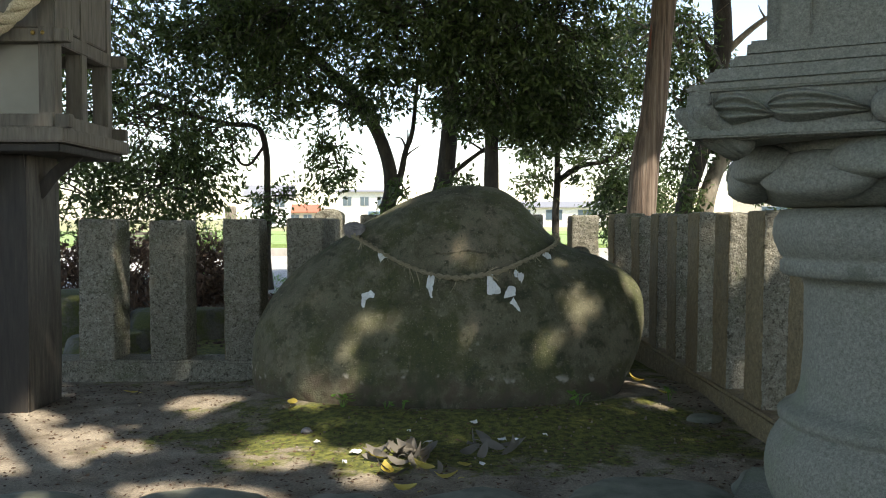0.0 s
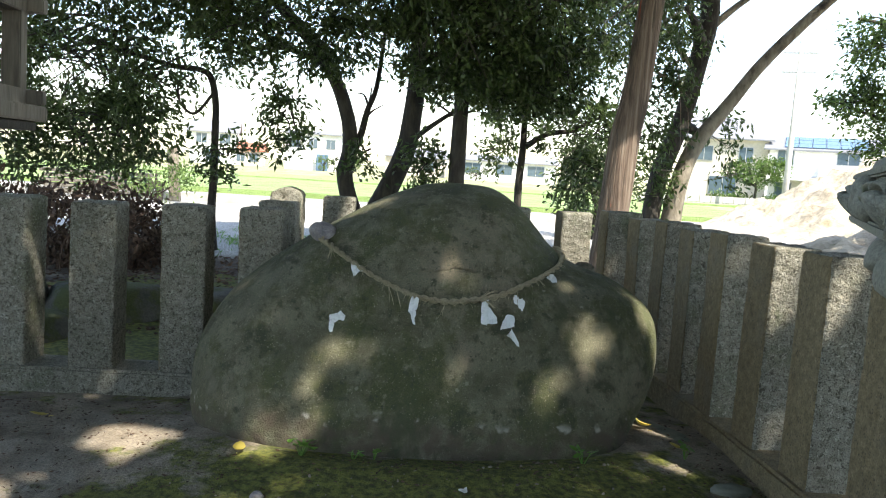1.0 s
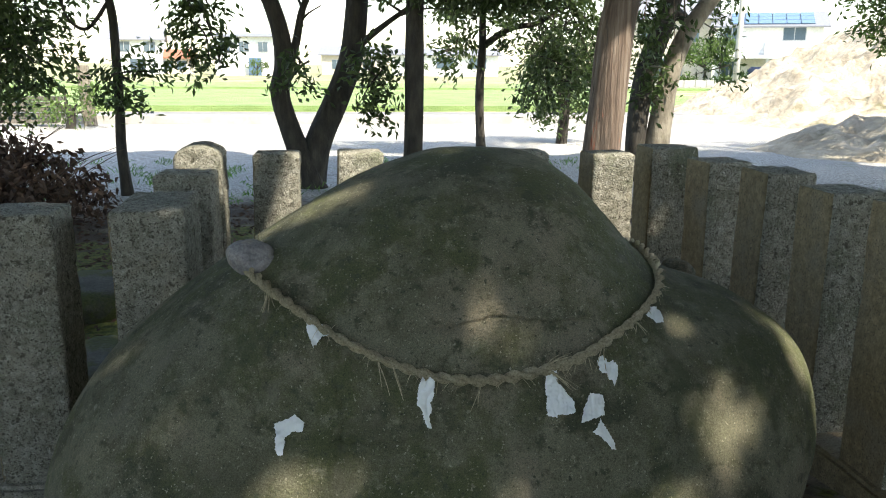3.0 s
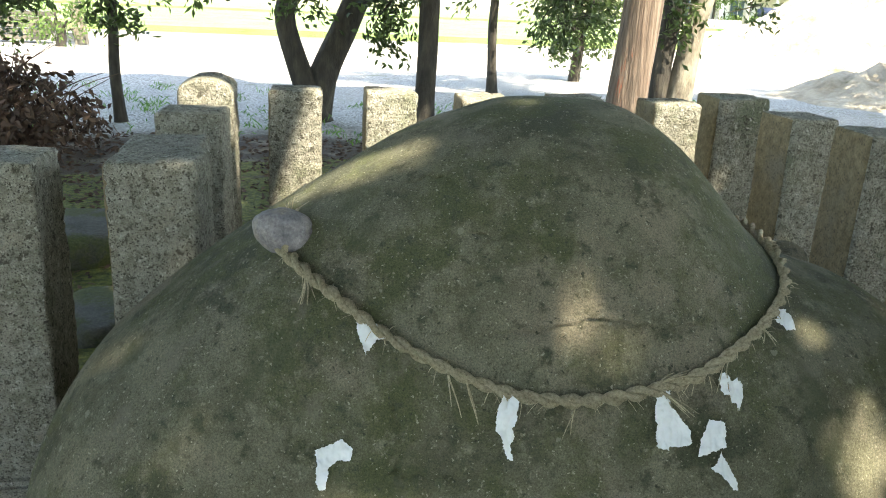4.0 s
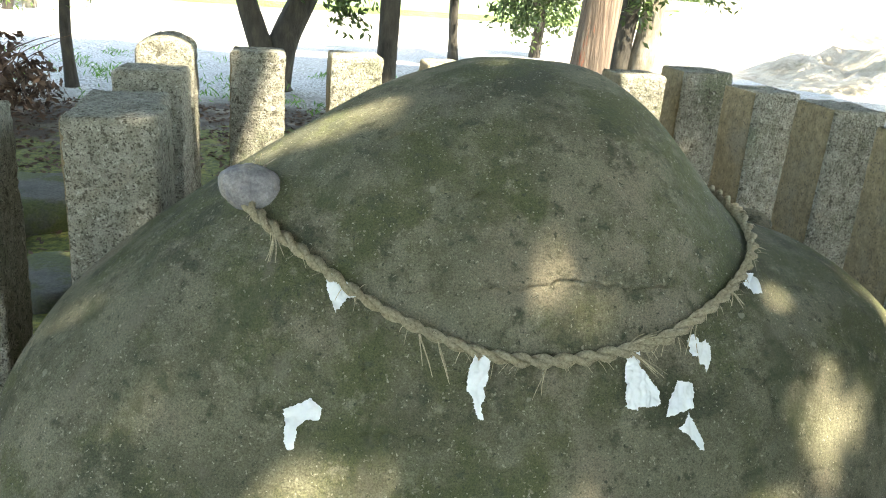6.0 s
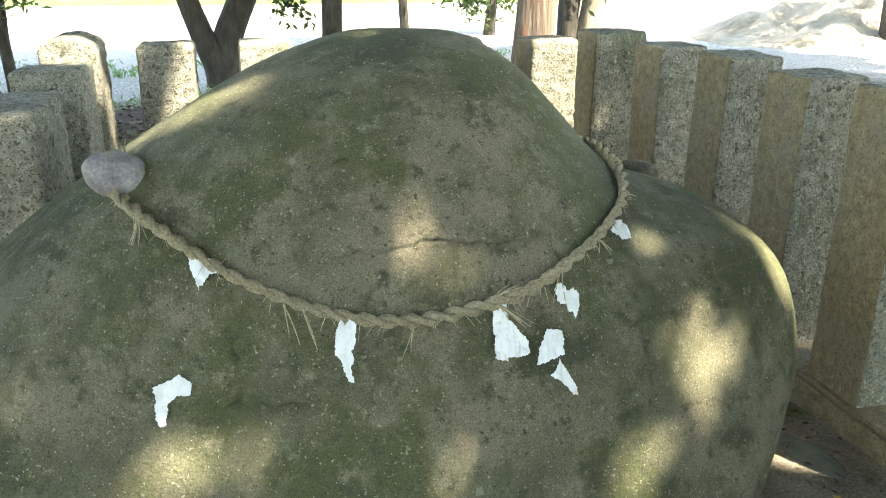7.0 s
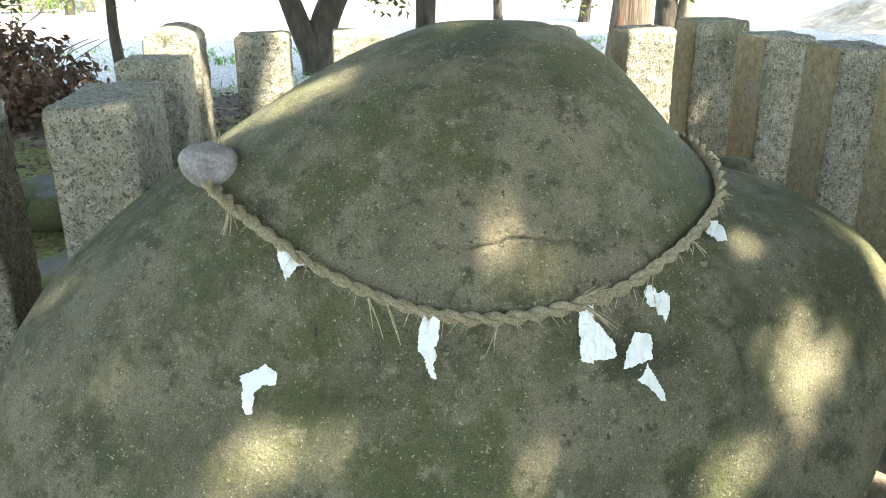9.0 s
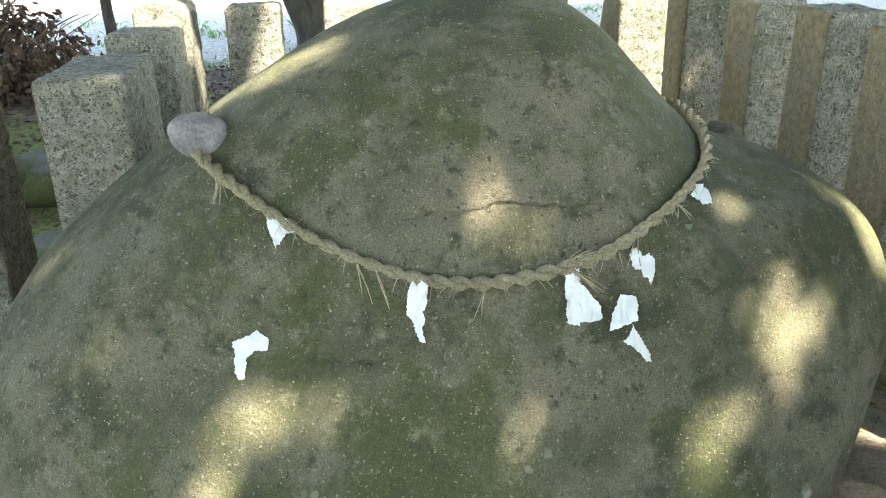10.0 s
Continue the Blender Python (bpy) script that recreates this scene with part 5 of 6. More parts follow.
# ---- wooden lantern on a post ----
def wooden_lantern():
    cx, cy = -1.89, 3.6
    top = thing("wooden_lantern", "weathered wooden lantern box on a thick dark post", "lantern", m=pose(cx, cy, 0))
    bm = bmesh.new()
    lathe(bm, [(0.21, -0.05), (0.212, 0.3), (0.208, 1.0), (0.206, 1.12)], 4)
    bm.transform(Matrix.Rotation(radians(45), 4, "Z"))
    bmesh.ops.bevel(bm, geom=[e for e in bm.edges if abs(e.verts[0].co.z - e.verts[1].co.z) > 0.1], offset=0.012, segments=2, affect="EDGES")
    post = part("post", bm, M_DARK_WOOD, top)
    # lighter copy on the +x face: its light painted in, along with weathered stain
    post.data.materials.append(M_LIT_WORN_WOOD)
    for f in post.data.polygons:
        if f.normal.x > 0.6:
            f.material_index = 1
    for sx, sy in ((1, 0), (-1, 0), (0, 1), (0, -1)):
        bm = bmesh.new()
        tube(bm, [(sx * 0.13, sy * 0.13, 0.93), (sx * 0.2, sy * 0.2, 1.02), (sx * 0.33, sy * 0.33, 1.13)], [0.035] * 3, 4)
        part("bracket", bm, M_DARK_WOOD, top)
    part("platform", box(bmesh.new(), (-0.39, -0.33, 1.13), (0.39, 0.36, 1.19), 0.006), M_WOOD, top)
    part("lower_board", box(bmesh.new(), (-0.36, -0.3, 1.095), (0.36, 0.33, 1.127), 0.004), M_DARK_WOOD, top)
    for x in (-0.3, 0.3):
        for y in (-0.24, 0.0, 0.27):
            part("upright", box(bmesh.new(), (x - 0.035, y - 0.03, 1.19), (x + 0.035, y + 0.03, 2.0), 0.004), M_WOOD, top)
    for z in (1.19, 1.53, 1.9):
        h = 0.06
        for x in (-0.31, 0.31):
            part("rail", box(bmesh.new(), (x - 0.03, -0.3, z), (x + 0.03, 0.34, z + h), 0.004), M_WOOD, top)
        for y in (-0.27, 0.3):
            part("rail", box(bmesh.new(), (-0.4, y - 0.022, z + 0.003), (0.4, y + 0.022, z + h - 0.004), 0.004), M_WOOD, top)
    part("front_panel", box(bmesh.new(), (-0.26, -0.245, 1.25), (0.26, -0.225, 1.53), 0.002), M_SHOJI, top, "pale frosted lantern panel")
    part("upper_box", box(bmesh.new(), (-0.33, -0.24, 1.6), (0.33, 0.3, 1.9), 0.004), M_WOOD, top)
    part("roof", box(bmesh.new(), (-0.55, -0.5, 2.0), (0.55, 0.55, 2.06), 0.01), M_WOOD, top)
    for x, y in ((0.26, -0.297), (0.3, -0.297)):
        bm = bmesh.new()
        bmesh.ops.create_uvsphere(bm, u_segments=12, v_segments=8, radius=0.009)
        bm.transform(Matrix.Translation((x, y, 1.565)))
        part("stud", bm, M_BRASS, top, "round brass stud", smooth=True)


wooden_lantern()


# ---- stones, leaves and plants on the ground ----
def lump(name, centre, size, mat, seed, label, category, group="", flat=0.0, turn=0.0):
    bm = bmesh.new()
    bmesh.ops.create_icosphere(bm, subdivisions=4, radius=1)
    for v in bm.verts:
        n = v.co.copy()
        k = 1 + 0.22 * noise.noise(n * 1.1 + Vector((seed, 0, 0))) + 0.07 * noise.noise(n * 3 + Vector((0, seed, 0))) + 0.02 * noise.noise(n * 8)
        n *= k
        if flat and n.z > flat:
            n.z = flat + (n.z - flat) * 0.15
        v.co = Vector((n.x * size[0], n.y * size[1], n.z * size[2]))
    ob = part(name, bm, mat, smooth=True)
    ob.matrix_basis = pose(*centre, 0, 0, turn)
    return tagged(ob, label, category, group)


KERB = "flat grey water-worn stone edging the moss bed"
for i, (x, y, sx, sy, sz) in enumerate(((-1.13, 2.14, 0.2, 0.19, 0.11), (-0.67, 2.15, 0.24, 0.19, 0.11), (-0.26, 2.14, 0.16, 0.18, 0.11), (0.1, 2.16, 0.21, 0.19, 0.11), (0.58, 2.22, 0.28, 0.22, 0.12), (1.02, 2.42, 0.16, 0.15, 0.08), (-1.6, 2.13, 0.25, 0.2, 0.11))):
    lump("edging_stone", (x, y, 0.012), (sx, sy, sz * 0.75), M_STONE, 3.0 * i + 1, KERB, "stone", "edging stones", 0.8, 10 * (i % 3))
for i, (x, y, z, sx, sy, sz) in enumerate(((-2.75, 6.0, 0.05, 0.45, 0.35, 0.4), (-2.0, 6.1, 0.0, 0.42, 0.3, 0.26), (-1.45, 6.4, -0.02, 0.35, 0.3, 0.2), (-2.2, 5.4, -0.05, 0.3, 0.25, 0.2), (-1.2, 5.5, -0.06, 0.25, 0.2, 0.14))):
    lump("boulder", (x, y, z), (sx, sy, sz), M_GREY_ROCK, 7.0 * i + 2, "low blue-grey rock lying behind the stone fence", "rock", "rocks behind the fence", 0.6, 25 * i)
lump("stone_chip", (0.95, 3.9, 0.03), (0.09, 0.2, 0.035), M_STONE, 40, "narrow stone slab lying beside the boulder", "stone", "", 0.4, 30)
lump("stone_chip", (1.05, 3.3, 0.02), (0.07, 0.04, 0.02), M_STONE, 44, "small grey stone on the soil", "stone")
lump("stone_chip", (-0.52, 3.12, 0.015), (0.022, 0.018, 0.014), M_PEBBLE, 47, "small pale pebble on the moss", "stone")
lump("small_boulder", (0.685, 4.14, 0.645), (0.055, 0.05, 0.045), M_ROCK, 51, "pale knob of stone behind the boulder's shoulder", "stone")


def leaf_mesh(name, length, width, cup, mat, seed):
    """One fallen leaf: a curved blade with a midrib and stalk, curling at its rim."""
    rng = random.Random(seed)
    bm = bmesh.new()
    n, rows = 9, []
    for i in range(n):
        u = i / (n - 1)
        w = width * 0.5 * math.sin(math.pi * min(1, 0.04 + u * 0.95)) ** 0.75
        bend = cup * length * (u - 0.5) ** 2 * 2 + 0.05 * length * math.sin(u * 5 + seed)
        row = []
        for k in (-1, -0.5, 0, 0.5, 1):
            row.append(bm.verts.new((w * k, (u - 0.5) * length, bend + cup * 0.8 * w * abs(k) + rng.uniform(-1, 1) * 0.02 * length)))
        rows.append(row)
    for a, b in zip(rows, rows[1:]):
        for k in range(4):
            bm.faces.new((a[k], a[k + 1], b[k + 1], b[k]))
    tube(bm, [(0, -length * 0.5, 0.002), (0, -length * 0.62, 0.006), (0.004, -length * 0.75, 0.004)], [0.0015, 0.0012, 0.0008], 5)
    me = bpy.data.meshes.new(name)
    bm.to_mesh(me)
    bm.free()
    me.materials.append(mat)
    me.polygons.foreach_set("use_smooth", [True] * len(me.polygons))
    return me


def fallen_leaves():
    rng = random.Random(8)
    grey = [leaf_mesh("dead_leaf", 0.095, 0.032, c, M_DEAD_LEAF, s) for s, c in enumerate((0.25, 0.45, 0.15, 0.6))]
    yellow = [leaf_mesh("yellow_leaf", 0.075, 0.042, c, M_YELLOW_LEAF, s + 5) for s, c in enumerate((0.4, 0.7))]
    spots = [(-0.13, 2.79, 18), (0.15, 2.88, 9), (-0.06, 2.65, 5)]
    for cx, cy, n in spots:
        for k in range(n):
            a = rng.uniform(0, 6.28)
            r = rng.uniform(0.02, 0.11)
            x, y = cx + r * math.cos(a) * 1.2, cy + r * math.sin(a)
            ob = new("dead_leaf", grey[k % 4])
            ob.matrix_basis = pose(x, y, ground_height(x, y) + 0.012 + 0.04 * rng.random() * (0.12 - r) / 0.12, rng.uniform(-20, 60), rng.uniform(-50, 50), math.degrees(a) - 90 + rng.uniform(-50, 50))
            tagged(ob, "curled dead grey-brown leaf on the moss", "leaf", "fallen dead leaves")
    for x, y, a in ((-0.23, 2.78, 60), (-0.18, 2.61, 20), (-0.07, 2.66, 80), (0.01, 2.55, 85), (-0.11, 2.43, 70), (0.07, 2.68, 150), (0.97, 3.62, 20), (-1.45, 3.8, 85), (-0.63, 3.42, 0), (0.9, 3.85, 60)):
        ob = new("yellow_leaf", yellow[rng.randrange(2)])
        ob.matrix_basis = pose(x, y, ground_height(x, y) + 0.012, rng.uniform(-12, 25), rng.uniform(-20, 20), a)
        tagged(ob, "fallen yellow leaf lying on the ground", "leaf", "fallen yellow leaves")
    # scraps of paper blown off the rope
    for i, (x, y, s) in enumerate(((-0.3, 2.86, 0.03), (-0.06, 2.98, 0.022), (0.12, 3.16, 0.02), (0.27, 3.0, 0.018), (0.22, 3.0, 0.02), (0.13, 2.72, 0.018), (-0.33, 2.74, 0.012), (-0.13, 3.08, 0.013), (0.38, 3.05, 0.012), (-0.46, 2.99, 0.016))):
        bm = bmesh.new()
        k = 9
        ring = [bm.verts.new((s * rng.uniform(0.4, 1.1) * math.cos(6.28 * j / k), s * rng.uniform(0.4, 1.0) * math.sin(6.28 * j / k), rng.uniform(0, 0.014))) for j in range(k)]
        c = bm.verts.new((0, 0, 0.012))
        for j in range(k):
            bm.faces.new((c, ring[j], ring[(j + 1) % k]))
        ob = part("paper_scrap", bm, M_PAPER)
        ob.matrix_basis = pose(x, y, ground_height(x, y) + 0.004, 0, 0, 40 * i)
        tagged(ob, "small torn white paper scrap lying on the moss", "paper", "paper scraps on the ground")
    # crumbs of leaf and twig over the soil
    nrng = np.random.default_rng(4)
    n = 3600
    x, y = nrng.uniform(-2.0, 1.2, n), nrng.uniform(2.3, 4.1, n)
    keep = ~((np.abs(x - 0.05) < 0.9) & (y > 3.45))
    x, y = x[keep], y[keep]
    z = np.array([ground_height(a, b) for a, b in zip(x, y)]) + 0.004
    d = nrng.normal(size=(len(x), 3)) * (1, 1, 0.12)
    tagged(leaves_mesh("leaf_litter", np.stack([x, y, z], 1), d, 0.02, 0.006, M_DRY, nrng), "crumbs of dry leaf and twig strewn over the soil", "leaf litter", kind="stuff")
    n = 7000
    x, y = nrng.uniform(-3.5, 1.6, n), nrng.uniform(5.6, 9.7, n)
    keep = (y > 6.9) | (x < -0.9) | (nrng.uniform(size=n) < 0.06)
    x, y = x[keep], y[keep]
    n = len(x)
    z = np.array([ground_height(a, b) for a, b in zip(x, y)]) + 0.006
    d = nrng.normal(size=(n, 3)) * (1, 1, 0.2)
    tagged(leaves_mesh("leaf_litter", np.stack([x, y, z], 1), d, 0.05, 0.02, M_DRY, nrng), "brown leaf litter behind the fence", "leaf litter", kind="stuff")


fallen_leaves()


def soil_crumbs():
    """Clods and grit on the bare soil, too small to pick apart."""
    rng = random.Random(12)
    bm = bmesh.new()
    for _ in range(900):
        x, y = rng.uniform(-2.0, 1.15), rng.uniform(2.35, 4.1)
        if abs(x - 0.05) < 0.88 and y > 3.5:
            continue
        r = 0.002 + 0.007 * rng.random() ** 3
        m = pose(x, y, ground_height(x, y) + r * 0.3, rng.uniform(0, 360), rng.uniform(0, 360), 0) @ Matrix.Diagonal((r, r * rng.uniform(0.6, 1), r * rng.uniform(0.5, 0.9), 1))
        bmesh.ops.create_icosphere(bm, subdivisions=1, radius=1, matrix=m)
    ob = part("soil_crumbs", bm, M_SOIL)
    tagged(ob, "clods and grit strewn over the bare soil", "soil", kind="stuff")


soil_crumbs()


def weed(x, y, n, size, seed):
    rng = random.Random(seed)
    top = thing("weed", "small fresh green weed at the boulder's foot", "plant", "weeds at the boulder's foot", m=pose(x, y, ground_height(x, y)))
    stem = bmesh.new()
    for k in range(n):
        a = rng.uniform(0, 6.28)
        tip = Vector((math.cos(a) * size * rng.uniform(0.4, 1), math.sin(a) * size * 0.6, size * rng.uniform(0.5, 1.2)))
        tube(stem, [(0, 0, -0.01), tip * 0.6 + Vector((0, 0, 0.01)), tip], [0.0018, 0.0014, 0.001], 5)
        ob = new("leaf", leaf_mesh("leaf", size * 0.75, size * 0.5, 0.3, M_WEED, seed + k))
        ob.matrix_basis = pose(tip.x, tip.y, tip.z, rng.uniform(-25, 35), rng.uniform(-25, 25), math.degrees(a) - 90)
        ob.parent = top
    part("stem", stem, M_WEED, top)


weed(-0.42, 3.42, 9, 0.045, 1)
weed(-0.24, 3.43, 4, 0.03, 2)
weed(-0.17, 3.44, 4, 0.028, 3)
weed(0.57, 3.44, 5, 0.045, 4)
weed(0.98, 3.55, 4, 0.05, 6)


def dry_bush():
    rng, nrng = random.Random(6), np.random.default_rng(6)
    top = thing("dry_bush", "tangled dry brown bush behind the stone fence", "bush", m=pose(-3.1, 8.6, 0))
    bm = bmesh.new()
    for k in range(110):
        a, r = rng.uniform(0, 6.28), rng.uniform(0.2, 1.1)
        x0, y0 = rng.uniform(-0.7, 0.7), rng.uniform(-0.5, 0.5)
        tip = (x0 + r * math.cos(a), y0 + r * math.sin(a) * 0.6, rng.uniform(0.25, 0.75))
        branches(bm, [tip], (x0, y0, -0.05), 0.009, rng, 4)
    part("tangle", bm, M_DRY, top)
    C, D = clump_points(nrng, [(-0.2, 0, 0.32, 1.25, 0.7, 0.38, 5200), (0.7, 0.1, 0.2, 0.5, 0.5, 0.25, 1300)], 0.2)
    under(leaves_mesh("leaves", C, D, 0.075, 0.034, M_DRY, nrng), top)


dry_bush()


def weeds_on_lot():
    nrng = np.random.default_rng(9)
    C, D = [], []
    for _ in range(170):
        x, y = nrng.uniform(-4.5, 5), nrng.uniform(9.0, 13.0)
        m = int(nrng.integers(8, 30))
        C.append(np.stack([x + nrng.normal(scale=0.06, size=m), y + nrng.normal(scale=0.06, size=m), nrng.uniform(0.0, 0.07, m) - 0.04], 1))
        D.append(nrng.normal(size=(m, 3)) * (0.6, 0.6, 0.2) + (0, 0, 0.7))
    ob = leaves_mesh("weeds", np.concatenate(C), np.concatenate(D), 0.075, 0.012, M_WEED, nrng)
    tagged(ob, "sparse tufts of grass on the gravel lot", "grass", kind="stuff")


weeds_on_lot()


def rope_on_lantern():
    top = thing("straw_rope", "thick pale straw rope tied round the wooden lantern", "rope", m=pose(0, 0, 0))
    path = smooth_path([(-2.4, 3.2, 1.46), (-2.1, 3.22, 1.5), (-1.85, 3.24, 1.52), (-1.72, 3.26, 1.6), (-1.6, 3.28, 1.72)], 80)
    for s in range(3):
        sides, verts, faces = 30, [], []
        for i, p in enumerate(path):
            a = 2.1 * s + i * 0.26
            c = Vector(p) + Vector((0, math.cos(a), math.sin(a))) * 0.022
            for k in range(sides):
                b = 2 * math.pi * k / sides
                r = 0.021 * (0.8 + 0.25 * abs(math.sin(4.5 * b)) + 0.15 * noise.noise(Vector((math.cos(b) * 2 + s, math.sin(b) * 2, i * 0.2))))
                verts.append(c + Vector((0, math.cos(b + a), math.sin(b + a))) * r)
        for i in range(len(path) - 1):
            for k in range(sides):
                k2 = (k + 1) % sides
                faces.append((i * sides + k, i * sides + k2, (i + 1) * sides + k2, (i + 1) * sides + k))
        faces.append(tuple(range(sides))[::-1])
        faces.append(tuple((len(path) - 1) * sides + k for k in range(sides)))
        under(mesh_object("strand", verts, faces, M_STRAW, smooth=True), top)


rope_on_lantern()


# ---- houses and the far side of the lot ----
def gable_roof(bm, x0, x1, y0, y1, z, rise, over=0.4):
    ym = (y0 + y1) / 2
    pts = [(x0 - over, y0 - over, z), (x1 + over, y0 - over, z), (x1 + over, ym, z + rise), (x0 - over, ym, z + rise), (x0 - over, y1 + over, z), (x1 + over, y1 + over, z)]
    lo = [bm.verts.new((p[0], p[1], p[2] - 0.12)) for p in pts]
    hi = [bm.verts.new(p) for p in pts]
    for quad in ((0, 1, 2, 3), (3, 2, 5, 4)):
        bm.faces.new([hi[i] for i in quad])
        bm.faces.new([lo[i] for i in quad][::-1])
    for a, b in ((0, 1), (1, 2), (2, 5), (5, 4), (4, 3), (3, 0)):
        bm.faces.new((lo[a], lo[b], hi[b], hi[a]))


def house(label, x, y, turn, w, d, h, rise, wall, roof, windows, base=-0.3, solar=False, garage=False):
    """A two-storey house. windows: (centre x, sill height, width, height) on the front."""
    top = thing("house", label, "house", "houses beyond the paddy", m=pose(x, y, base, 0, 0, turn))
    bm = box(bmesh.new(), (-w / 2, 0, 0), (w / 2, d, h), 0.02)
    v = [bm.verts.new(p) for p in ((-w / 2 + 0.02, 0.01, h), (-w / 2 + 0.02, d - 0.01, h), (-w / 2 + 0.02, d / 2, h + rise * 0.95))]
    bm.faces.new(v)
    v = [bm.verts.new(p) for p in ((w / 2 - 0.02, 0.01, h), (w / 2 - 0.02, d - 0.01, h), (w / 2 - 0.02, d / 2, h + rise * 0.95))]
    bm.faces.new(v)
    part("wall", bm, wall, top)
    bm = bmesh.new()
    gable_roof(bm, -w / 2, w / 2, 0, d, h, rise)
    roof_ob = part("roof", bm, roof, top)
    for cx, z, ww, hh in windows:
        fr = box(bmesh.new(), (cx - ww / 2 - 0.06, -0.06, z - 0.06), (cx + ww / 2 + 0.06, -0.012, z + hh + 0.06), 0.01)
        f = part("window", fr, M_METAL, top)
        part("pane", box(bmesh.new(), (cx - ww / 2, -0.075, z), (cx + ww / 2, -0.064, z + hh)), M_GLASS, f)
        part("sash_bar", box(bmesh.new(), (cx - 0.03, -0.09, z), (cx + 0.03, -0.078, z + hh)), M_METAL, f)
    if solar:
        ln = math.hypot(d / 2 + 0.4, rise)
        a = math.degrees(math.atan2(rise, d / 2 + 0.4))
        for i in range(6):
            for j in range(3):
                pw, pl = w * 0.78 / 6, ln * 0.8 / 3
                bm = box(bmesh.new(), (-pw / 2 + 0.03, 0.03, 0.03), (pw / 2 - 0.03, pl - 0.03, 0.09))
                bm.transform(pose(-w * 0.36 + pw * (i + 0.5), -0.4, h, a, 0, 0) @ Matrix.Translation((0, ln * 0.1 + pl * j, 0)))
                part("solar_panel", bm, M_SOLAR, roof_ob)
    if garage:
        g = part("garage", box(bmesh.new(), (-w / 2, -2.6, 2.2), (w / 2, -0.02, 2.45), 0.02), wall, top)
        for k in (-w / 2 + 0.1, 0, w / 2 - 0.1):
            part("pillar", box(bmesh.new(), (k - 0.09, -2.5, 0), (k + 0.09, -2.32, 2.2), 0.01), wall, g)
        part("balcony", box(bmesh.new(), (-0.2, -1.2, 2.45), (w / 2 - 0.2, -0.02, 3.4), 0.03), wall, top)
        part("shutter", box(bmesh.new(), (0.3, -0.12, 0.0), (w / 2 - 0.3, -0.02, 2.0), 0.01), M_METAL, top)
    return top


house("white two-storey house with solar panels on its grey roof", 32.6, 62, -27, 7.6, 7, 4.6, 1.2, M_WALL, M_ROOF, [(-2.6, 3.4, 1.1, 1.2), (1.8, 3.6, 1.5, 1.0), (-2.6, 0.9, 1.1, 1.1)], solar=True, garage=True)
house("beige two-storey house with a grey gable roof", 26.6, 66, -24, 6.5, 7, 5.3, 1.9, M_WALL_BEIGE, M_ROOF, [(-1.6, 3.5, 1.3, 1.1), (1.6, 3.5, 1.0, 1.1), (0, 0.8, 2.0, 1.4)])
house("grey-roofed house across the fields", -22, 104, 8, 5.5, 8, 4.2, 1.5, M_WALL, M_ROOF, [(-1.4, 2.8, 1.2, 1.1), (1.4, 2.8, 1.2, 1.1), (0, 0.7, 1.6, 1.3)])
house("low house with a rust-red roof across the fields", -18.2, 106, 4, 3.6, 6, 2.2, 1.0, M_WALL_BEIGE, M_ROOF_RED, [(-0.8, 0.8, 1.0, 1.0), (0.8, 0.8, 1.0, 1.0)])
house("long white flat house across the fields", -9.5, 100, -2, 6.5, 8, 4.6, 0.4, M_WALL, M_ROOF, [(-2.1, 2.9, 1.0, 1.0), (0, 2.9, 1.0, 1.0), (2.1, 2.9, 1.0, 1.0)])
house("pale house with a grey roof across the fields", 3.0, 112, -6, 8, 7, 2.8, 1.2, M_WALL_BEIGE, M_ROOF, [(-2, 1.0, 1.2, 1.1), (2, 1.0, 1.2, 1.1)])
house("white shed with a low roof across the fields", 14, 104, -6, 13, 8, 2.8, 0.8, M_WALL, M_ROOF, [(-4, 1.2, 2, 1.2), (0, 1.2, 2, 1.2), (4, 1.2, 2, 1.2)])


def blue_door():
    tagged(part("shed_door", box(bmesh.new(), (-9.0, 99.3, -0.3), (-7.6, 99.45, 1.9), 0.02), M_SOLAR), "blue metal shed door in the distance", "door", kind="structure")


blue_door()


def utility_pole(x, y, h, lean=0.6):
    top = thing("utility_pole", "grey concrete utility pole with crossarms and wires", "utility pole", m=pose(x, y, -0.3, 0, lean, -25))
    part("pole", lathe(bmesh.new(), [(0.17, 0), (0.16, 2), (0.11, h)], 16), M_CONCRETE, top, smooth=True)
    for z in (h * 0.82, h * 0.93):
        arm = part("crossarm", box(bmesh.new(), (-0.9, -0.05, z), (0.9, 0.05, z + 0.09), 0.01), M_METAL, top)
        for k in (-0.8, -0.3, 0.3, 0.8):
            b = lathe(bmesh.new(), [(0.04, z + 0.09), (0.06, z + 0.15), (0.03, z + 0.24)], 8)
            b.transform(Matrix.Translation((k, 0, 0)))
            part("insulator", b, M_WALL, arm)
    for k in range(4):
        part("step_bolt", box(bmesh.new(), (0.1, -0.01, 1.8 + k * 0.8), (0.3, 0.01, 1.82 + k * 0.8)), M_METAL, top)


utility_pole(21.6, 45, 9.5)


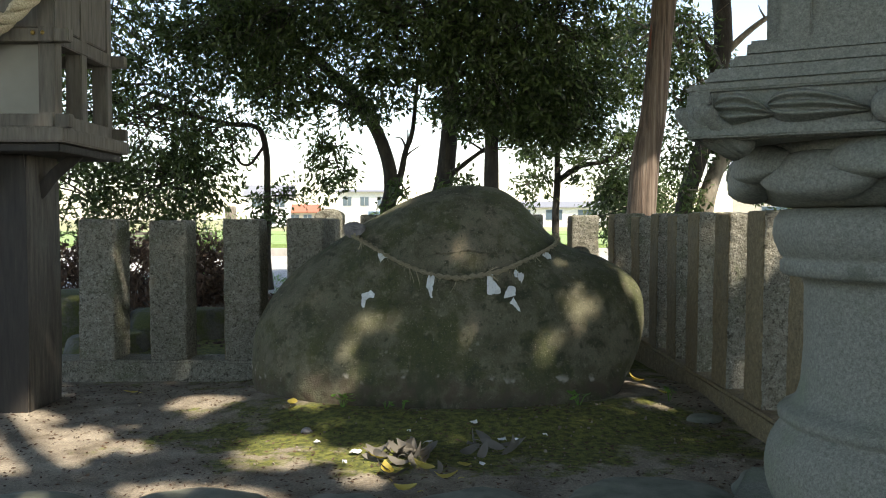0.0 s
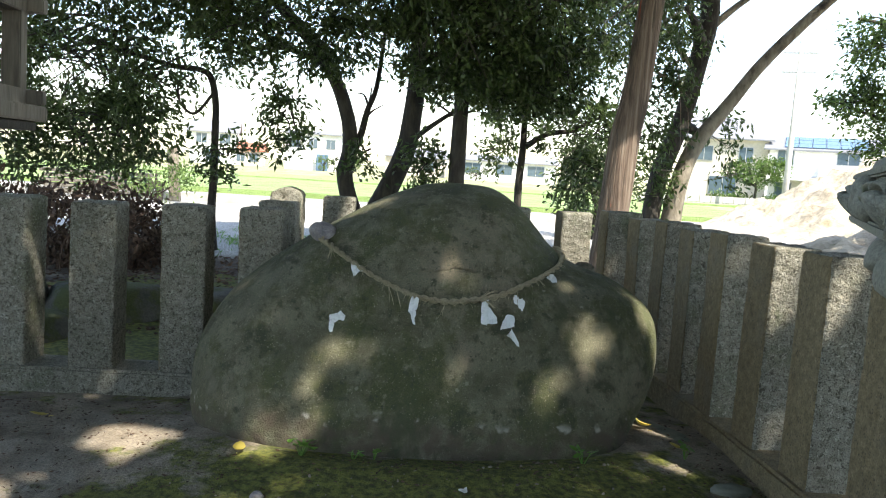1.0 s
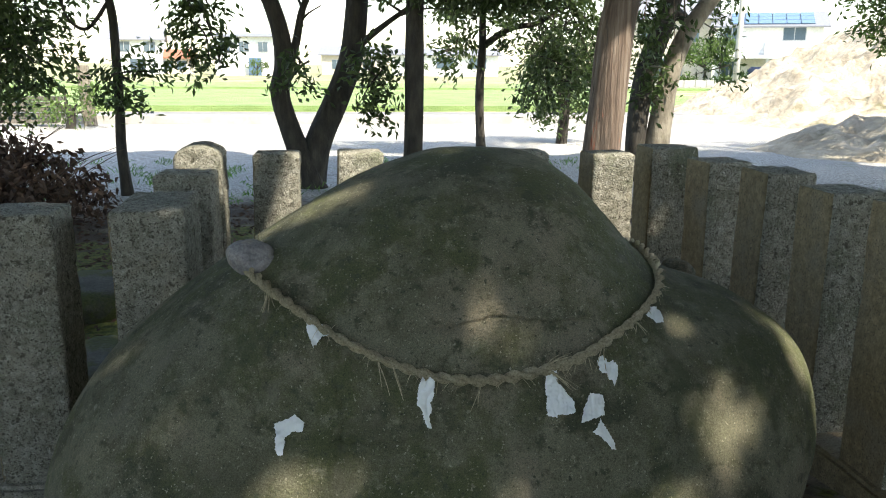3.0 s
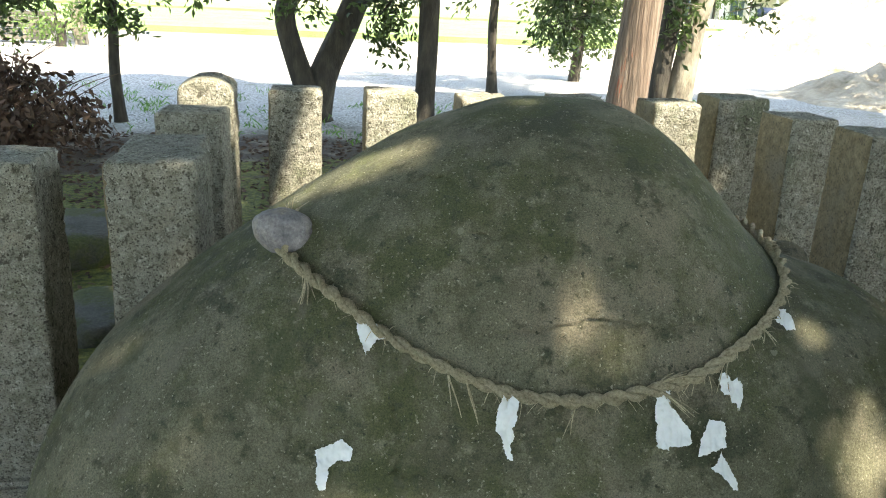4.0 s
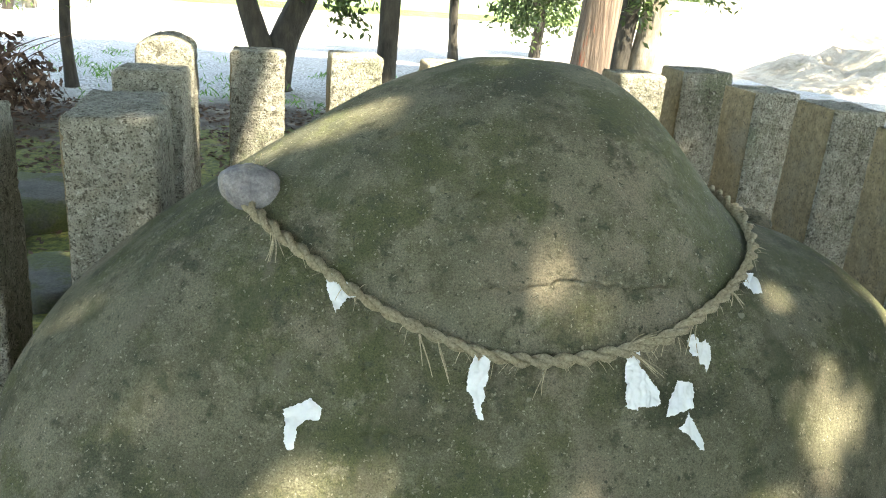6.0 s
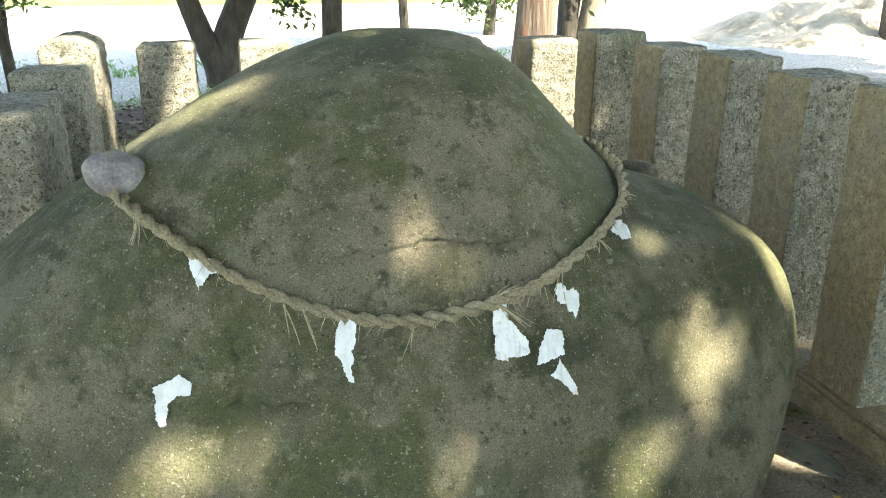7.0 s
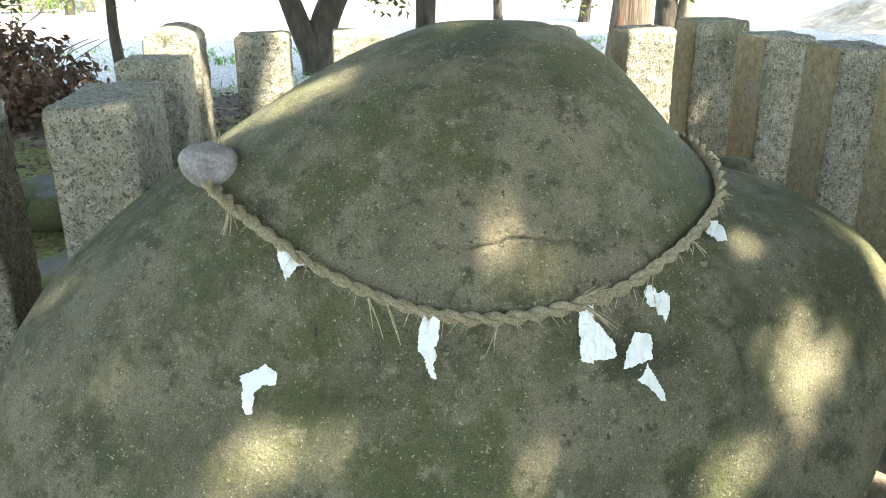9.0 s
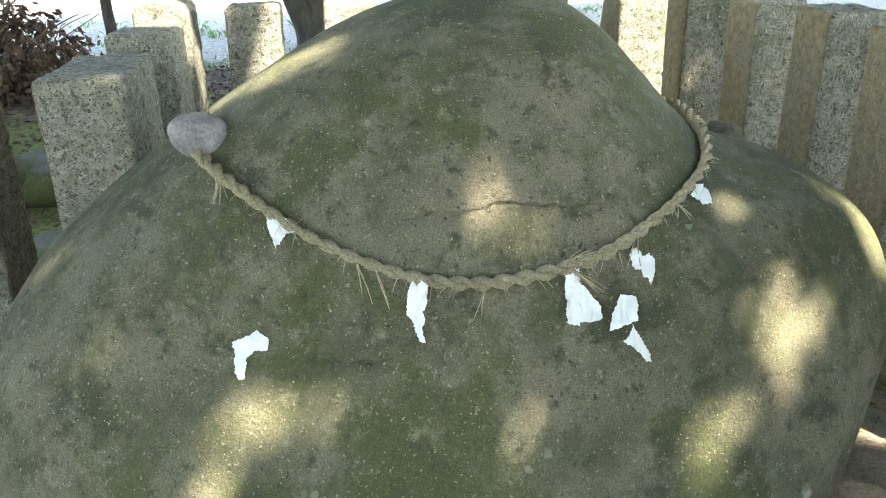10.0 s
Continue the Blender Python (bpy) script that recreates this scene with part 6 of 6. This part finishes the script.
def car(x, y, turn, paint, label):
    top = thing("car", label, "car", m=pose(x, y, -0.28, 0, 0, turn))
    bm = box(bmesh.new(), (-2.1, -0.85, 0.3), (2.1, 0.85, 0.95), 0.12)
    body = part("body", bm, paint, top, smooth=True)
    bm = box(bmesh.new(), (-1.5, -0.78, 0.9), (1.1, 0.78, 1.6), 0.1)
    for v in bm.verts:
        if v.co.z > 1.3:
            v.co.x *= 0.8
            v.co.y *= 0.88
    part("cabin", bm, paint, top, smooth=True)
    for sy in (-1, 1):
        bm = box(bmesh.new(), (-1.25, -0.01, 1.02), (0.85, 0.01, 1.45), 0.004)
        for v in bm.verts:
            if v.co.z > 1.3:
                v.co.x *= 0.84
        bm.transform(Matrix.Translation((0, sy * 0.765, 0)))
        part("side_window", bm, M_GLASS, top)
        for wx in (-1.3, 1.35):
            w = lathe(bmesh.new(), [(0.2, -0.1), (0.32, -0.1), (0.33, 0), (0.32, 0.1), (0.2, 0.1)], 20)
            w.transform(pose(wx, sy * 0.78, 0.33, 90, 0, 0))
            wheel = part("wheel", w, M_TYRE, top)
            r = lathe(bmesh.new(), [(0.19, -0.105), (0.19, 0.105)], 14)
            r.transform(pose(wx, sy * 0.78, 0.33, 90, 0, 0))
            part("rim", r, M_METAL, wheel)


car(30.3, 58.6, 60, M_CAR_DARK, "dark blue car parked beside the white house")


def block_wall(x0, y0, x1, y1, h):
    """A row of pale concrete blocks before the houses' gardens."""
    top = thing("garden_wall", "low pale concrete block wall before the gardens", "wall", m=pose(x0, y0, -0.3, 0, 0, math.degrees(math.atan2(y1 - y0, x1 - x0))))
    tagged(top, kind="structure")
    ln = math.hypot(x1 - x0, y1 - y0)
    bm = box(bmesh.new(), (-0.19, -0.06, -0.19), (0.19, 0.06, 0.0), 0.012)
    me = bpy.data.meshes.new("block")
    bm.to_mesh(me)
    bm.free()
    me.materials.append(M_CONCRETE)
    rows = int(h / 0.2)
    for r in range(rows):
        for k in range(int(ln / 0.8)):
            ob = new("block", me)
            ob.parent = top
            ob.matrix_basis = Matrix.Translation((0.8 * k + 0.4 * (r % 2), 0, 0.4 * (r + 1))) @ Matrix.Diagonal((2.05, 1.5, 2.05, 1))


block_wall(14, 47, 34, 52, 0.6)


def shrub(x, y, z, r, h, n, mat, seed, label, size=(0.2, 0.09), kind="bush"):
    nrng, rng = np.random.default_rng(seed), random.Random(seed)
    top = thing("bush", label, kind, m=pose(x, y, -0.1))
    C, D = clump_points(nrng, [(0, 0, z, r, r * 0.8, h, n), (r * 0.5, 0, z * 1.15, r * 0.5, r * 0.5, h * 0.6, n // 3)], 0.5)
    under(leaves_mesh("leaves", C, D, size[0], size[1], mat, nrng), top)
    bm = bmesh.new()
    tube(bm, [(0, 0, 0), (0.05, 0, z * 0.5), (0, 0, z)], [0.1, 0.08, 0.05], 8)
    branches(bm, [(rng.uniform(-r, r) * 0.7, 0, z + rng.uniform(-0.3, 0.5) * h) for _ in range(7)], (0, 0, z * 0.6), 0.05, rng)
    part("stem", bm, M_BARK, top)


shrub(22.6, 51, 2.2, 2.1, 1.0, 2600, M_LEAF_BRIGHT, 31, "bright green garden tree before the houses", kind="tree")
shrub(20, 49.5, 0.45, 1.4, 0.4, 900, M_LEAF_BRIGHT, 32, "low garden shrub behind the block wall")
shrub(24, 50.5, 0.45, 1.6, 0.4, 900, M_LEAF_BRIGHT, 33, "low garden shrub behind the block wall")
shrub(-4.5, 97, 1.2, 1.5, 1.0, 700, M_LEAF_BRIGHT, 34, "green garden shrub across the fields")
shrub(-8, 98, 1.0, 1.2, 0.9, 600, M_LEAF_BRIGHT, 35, "green garden shrub across the fields")
shrub(10, 99, 1.0, 1.5, 0.9, 600, M_LEAF, 36, "dark garden shrub across the fields")
shrub(3.6, 15.5, 1.2, 0.9, 0.9, 2200, M_LEAF, 37, "dense dark shrub behind the conifer", size=(0.11, 0.045))
shrub(-5.2, 19, 0.5, 0.9, 0.5, 700, M_LEAF_BRIGHT, 38, "bright weeds by the far edge of the lot", size=(0.12, 0.04))


def timber_post(x, y, h, lean):
    ob = part("timber_post", box(bmesh.new(), (-0.11, -0.11, -0.3), (0.11, 0.11, h), 0.02), M_PALE_BARK)
    ob.matrix_basis = pose(x, y, 0, 0, lean, 0)
    tagged(ob, "weathered grey timber post at the lot's edge", "post")


timber_post(-5.0, 19.7, 1.15, -4)


def timber_stack(x, y):
    top = thing("timber_stack", "stack of bleached planks at the lot's edge", "timber stack", m=pose(x, y, 0))
    for k in range(5):
        part("plank", box(bmesh.new(), (-1.2 + 0.1 * (k % 2), -0.15, 0.02 + 0.11 * k), (1.1 + 0.1 * (k % 3), 0.2, 0.1 + 0.11 * k), 0.01), M_WOOD, top)


timber_stack(-6.7, 19.6)
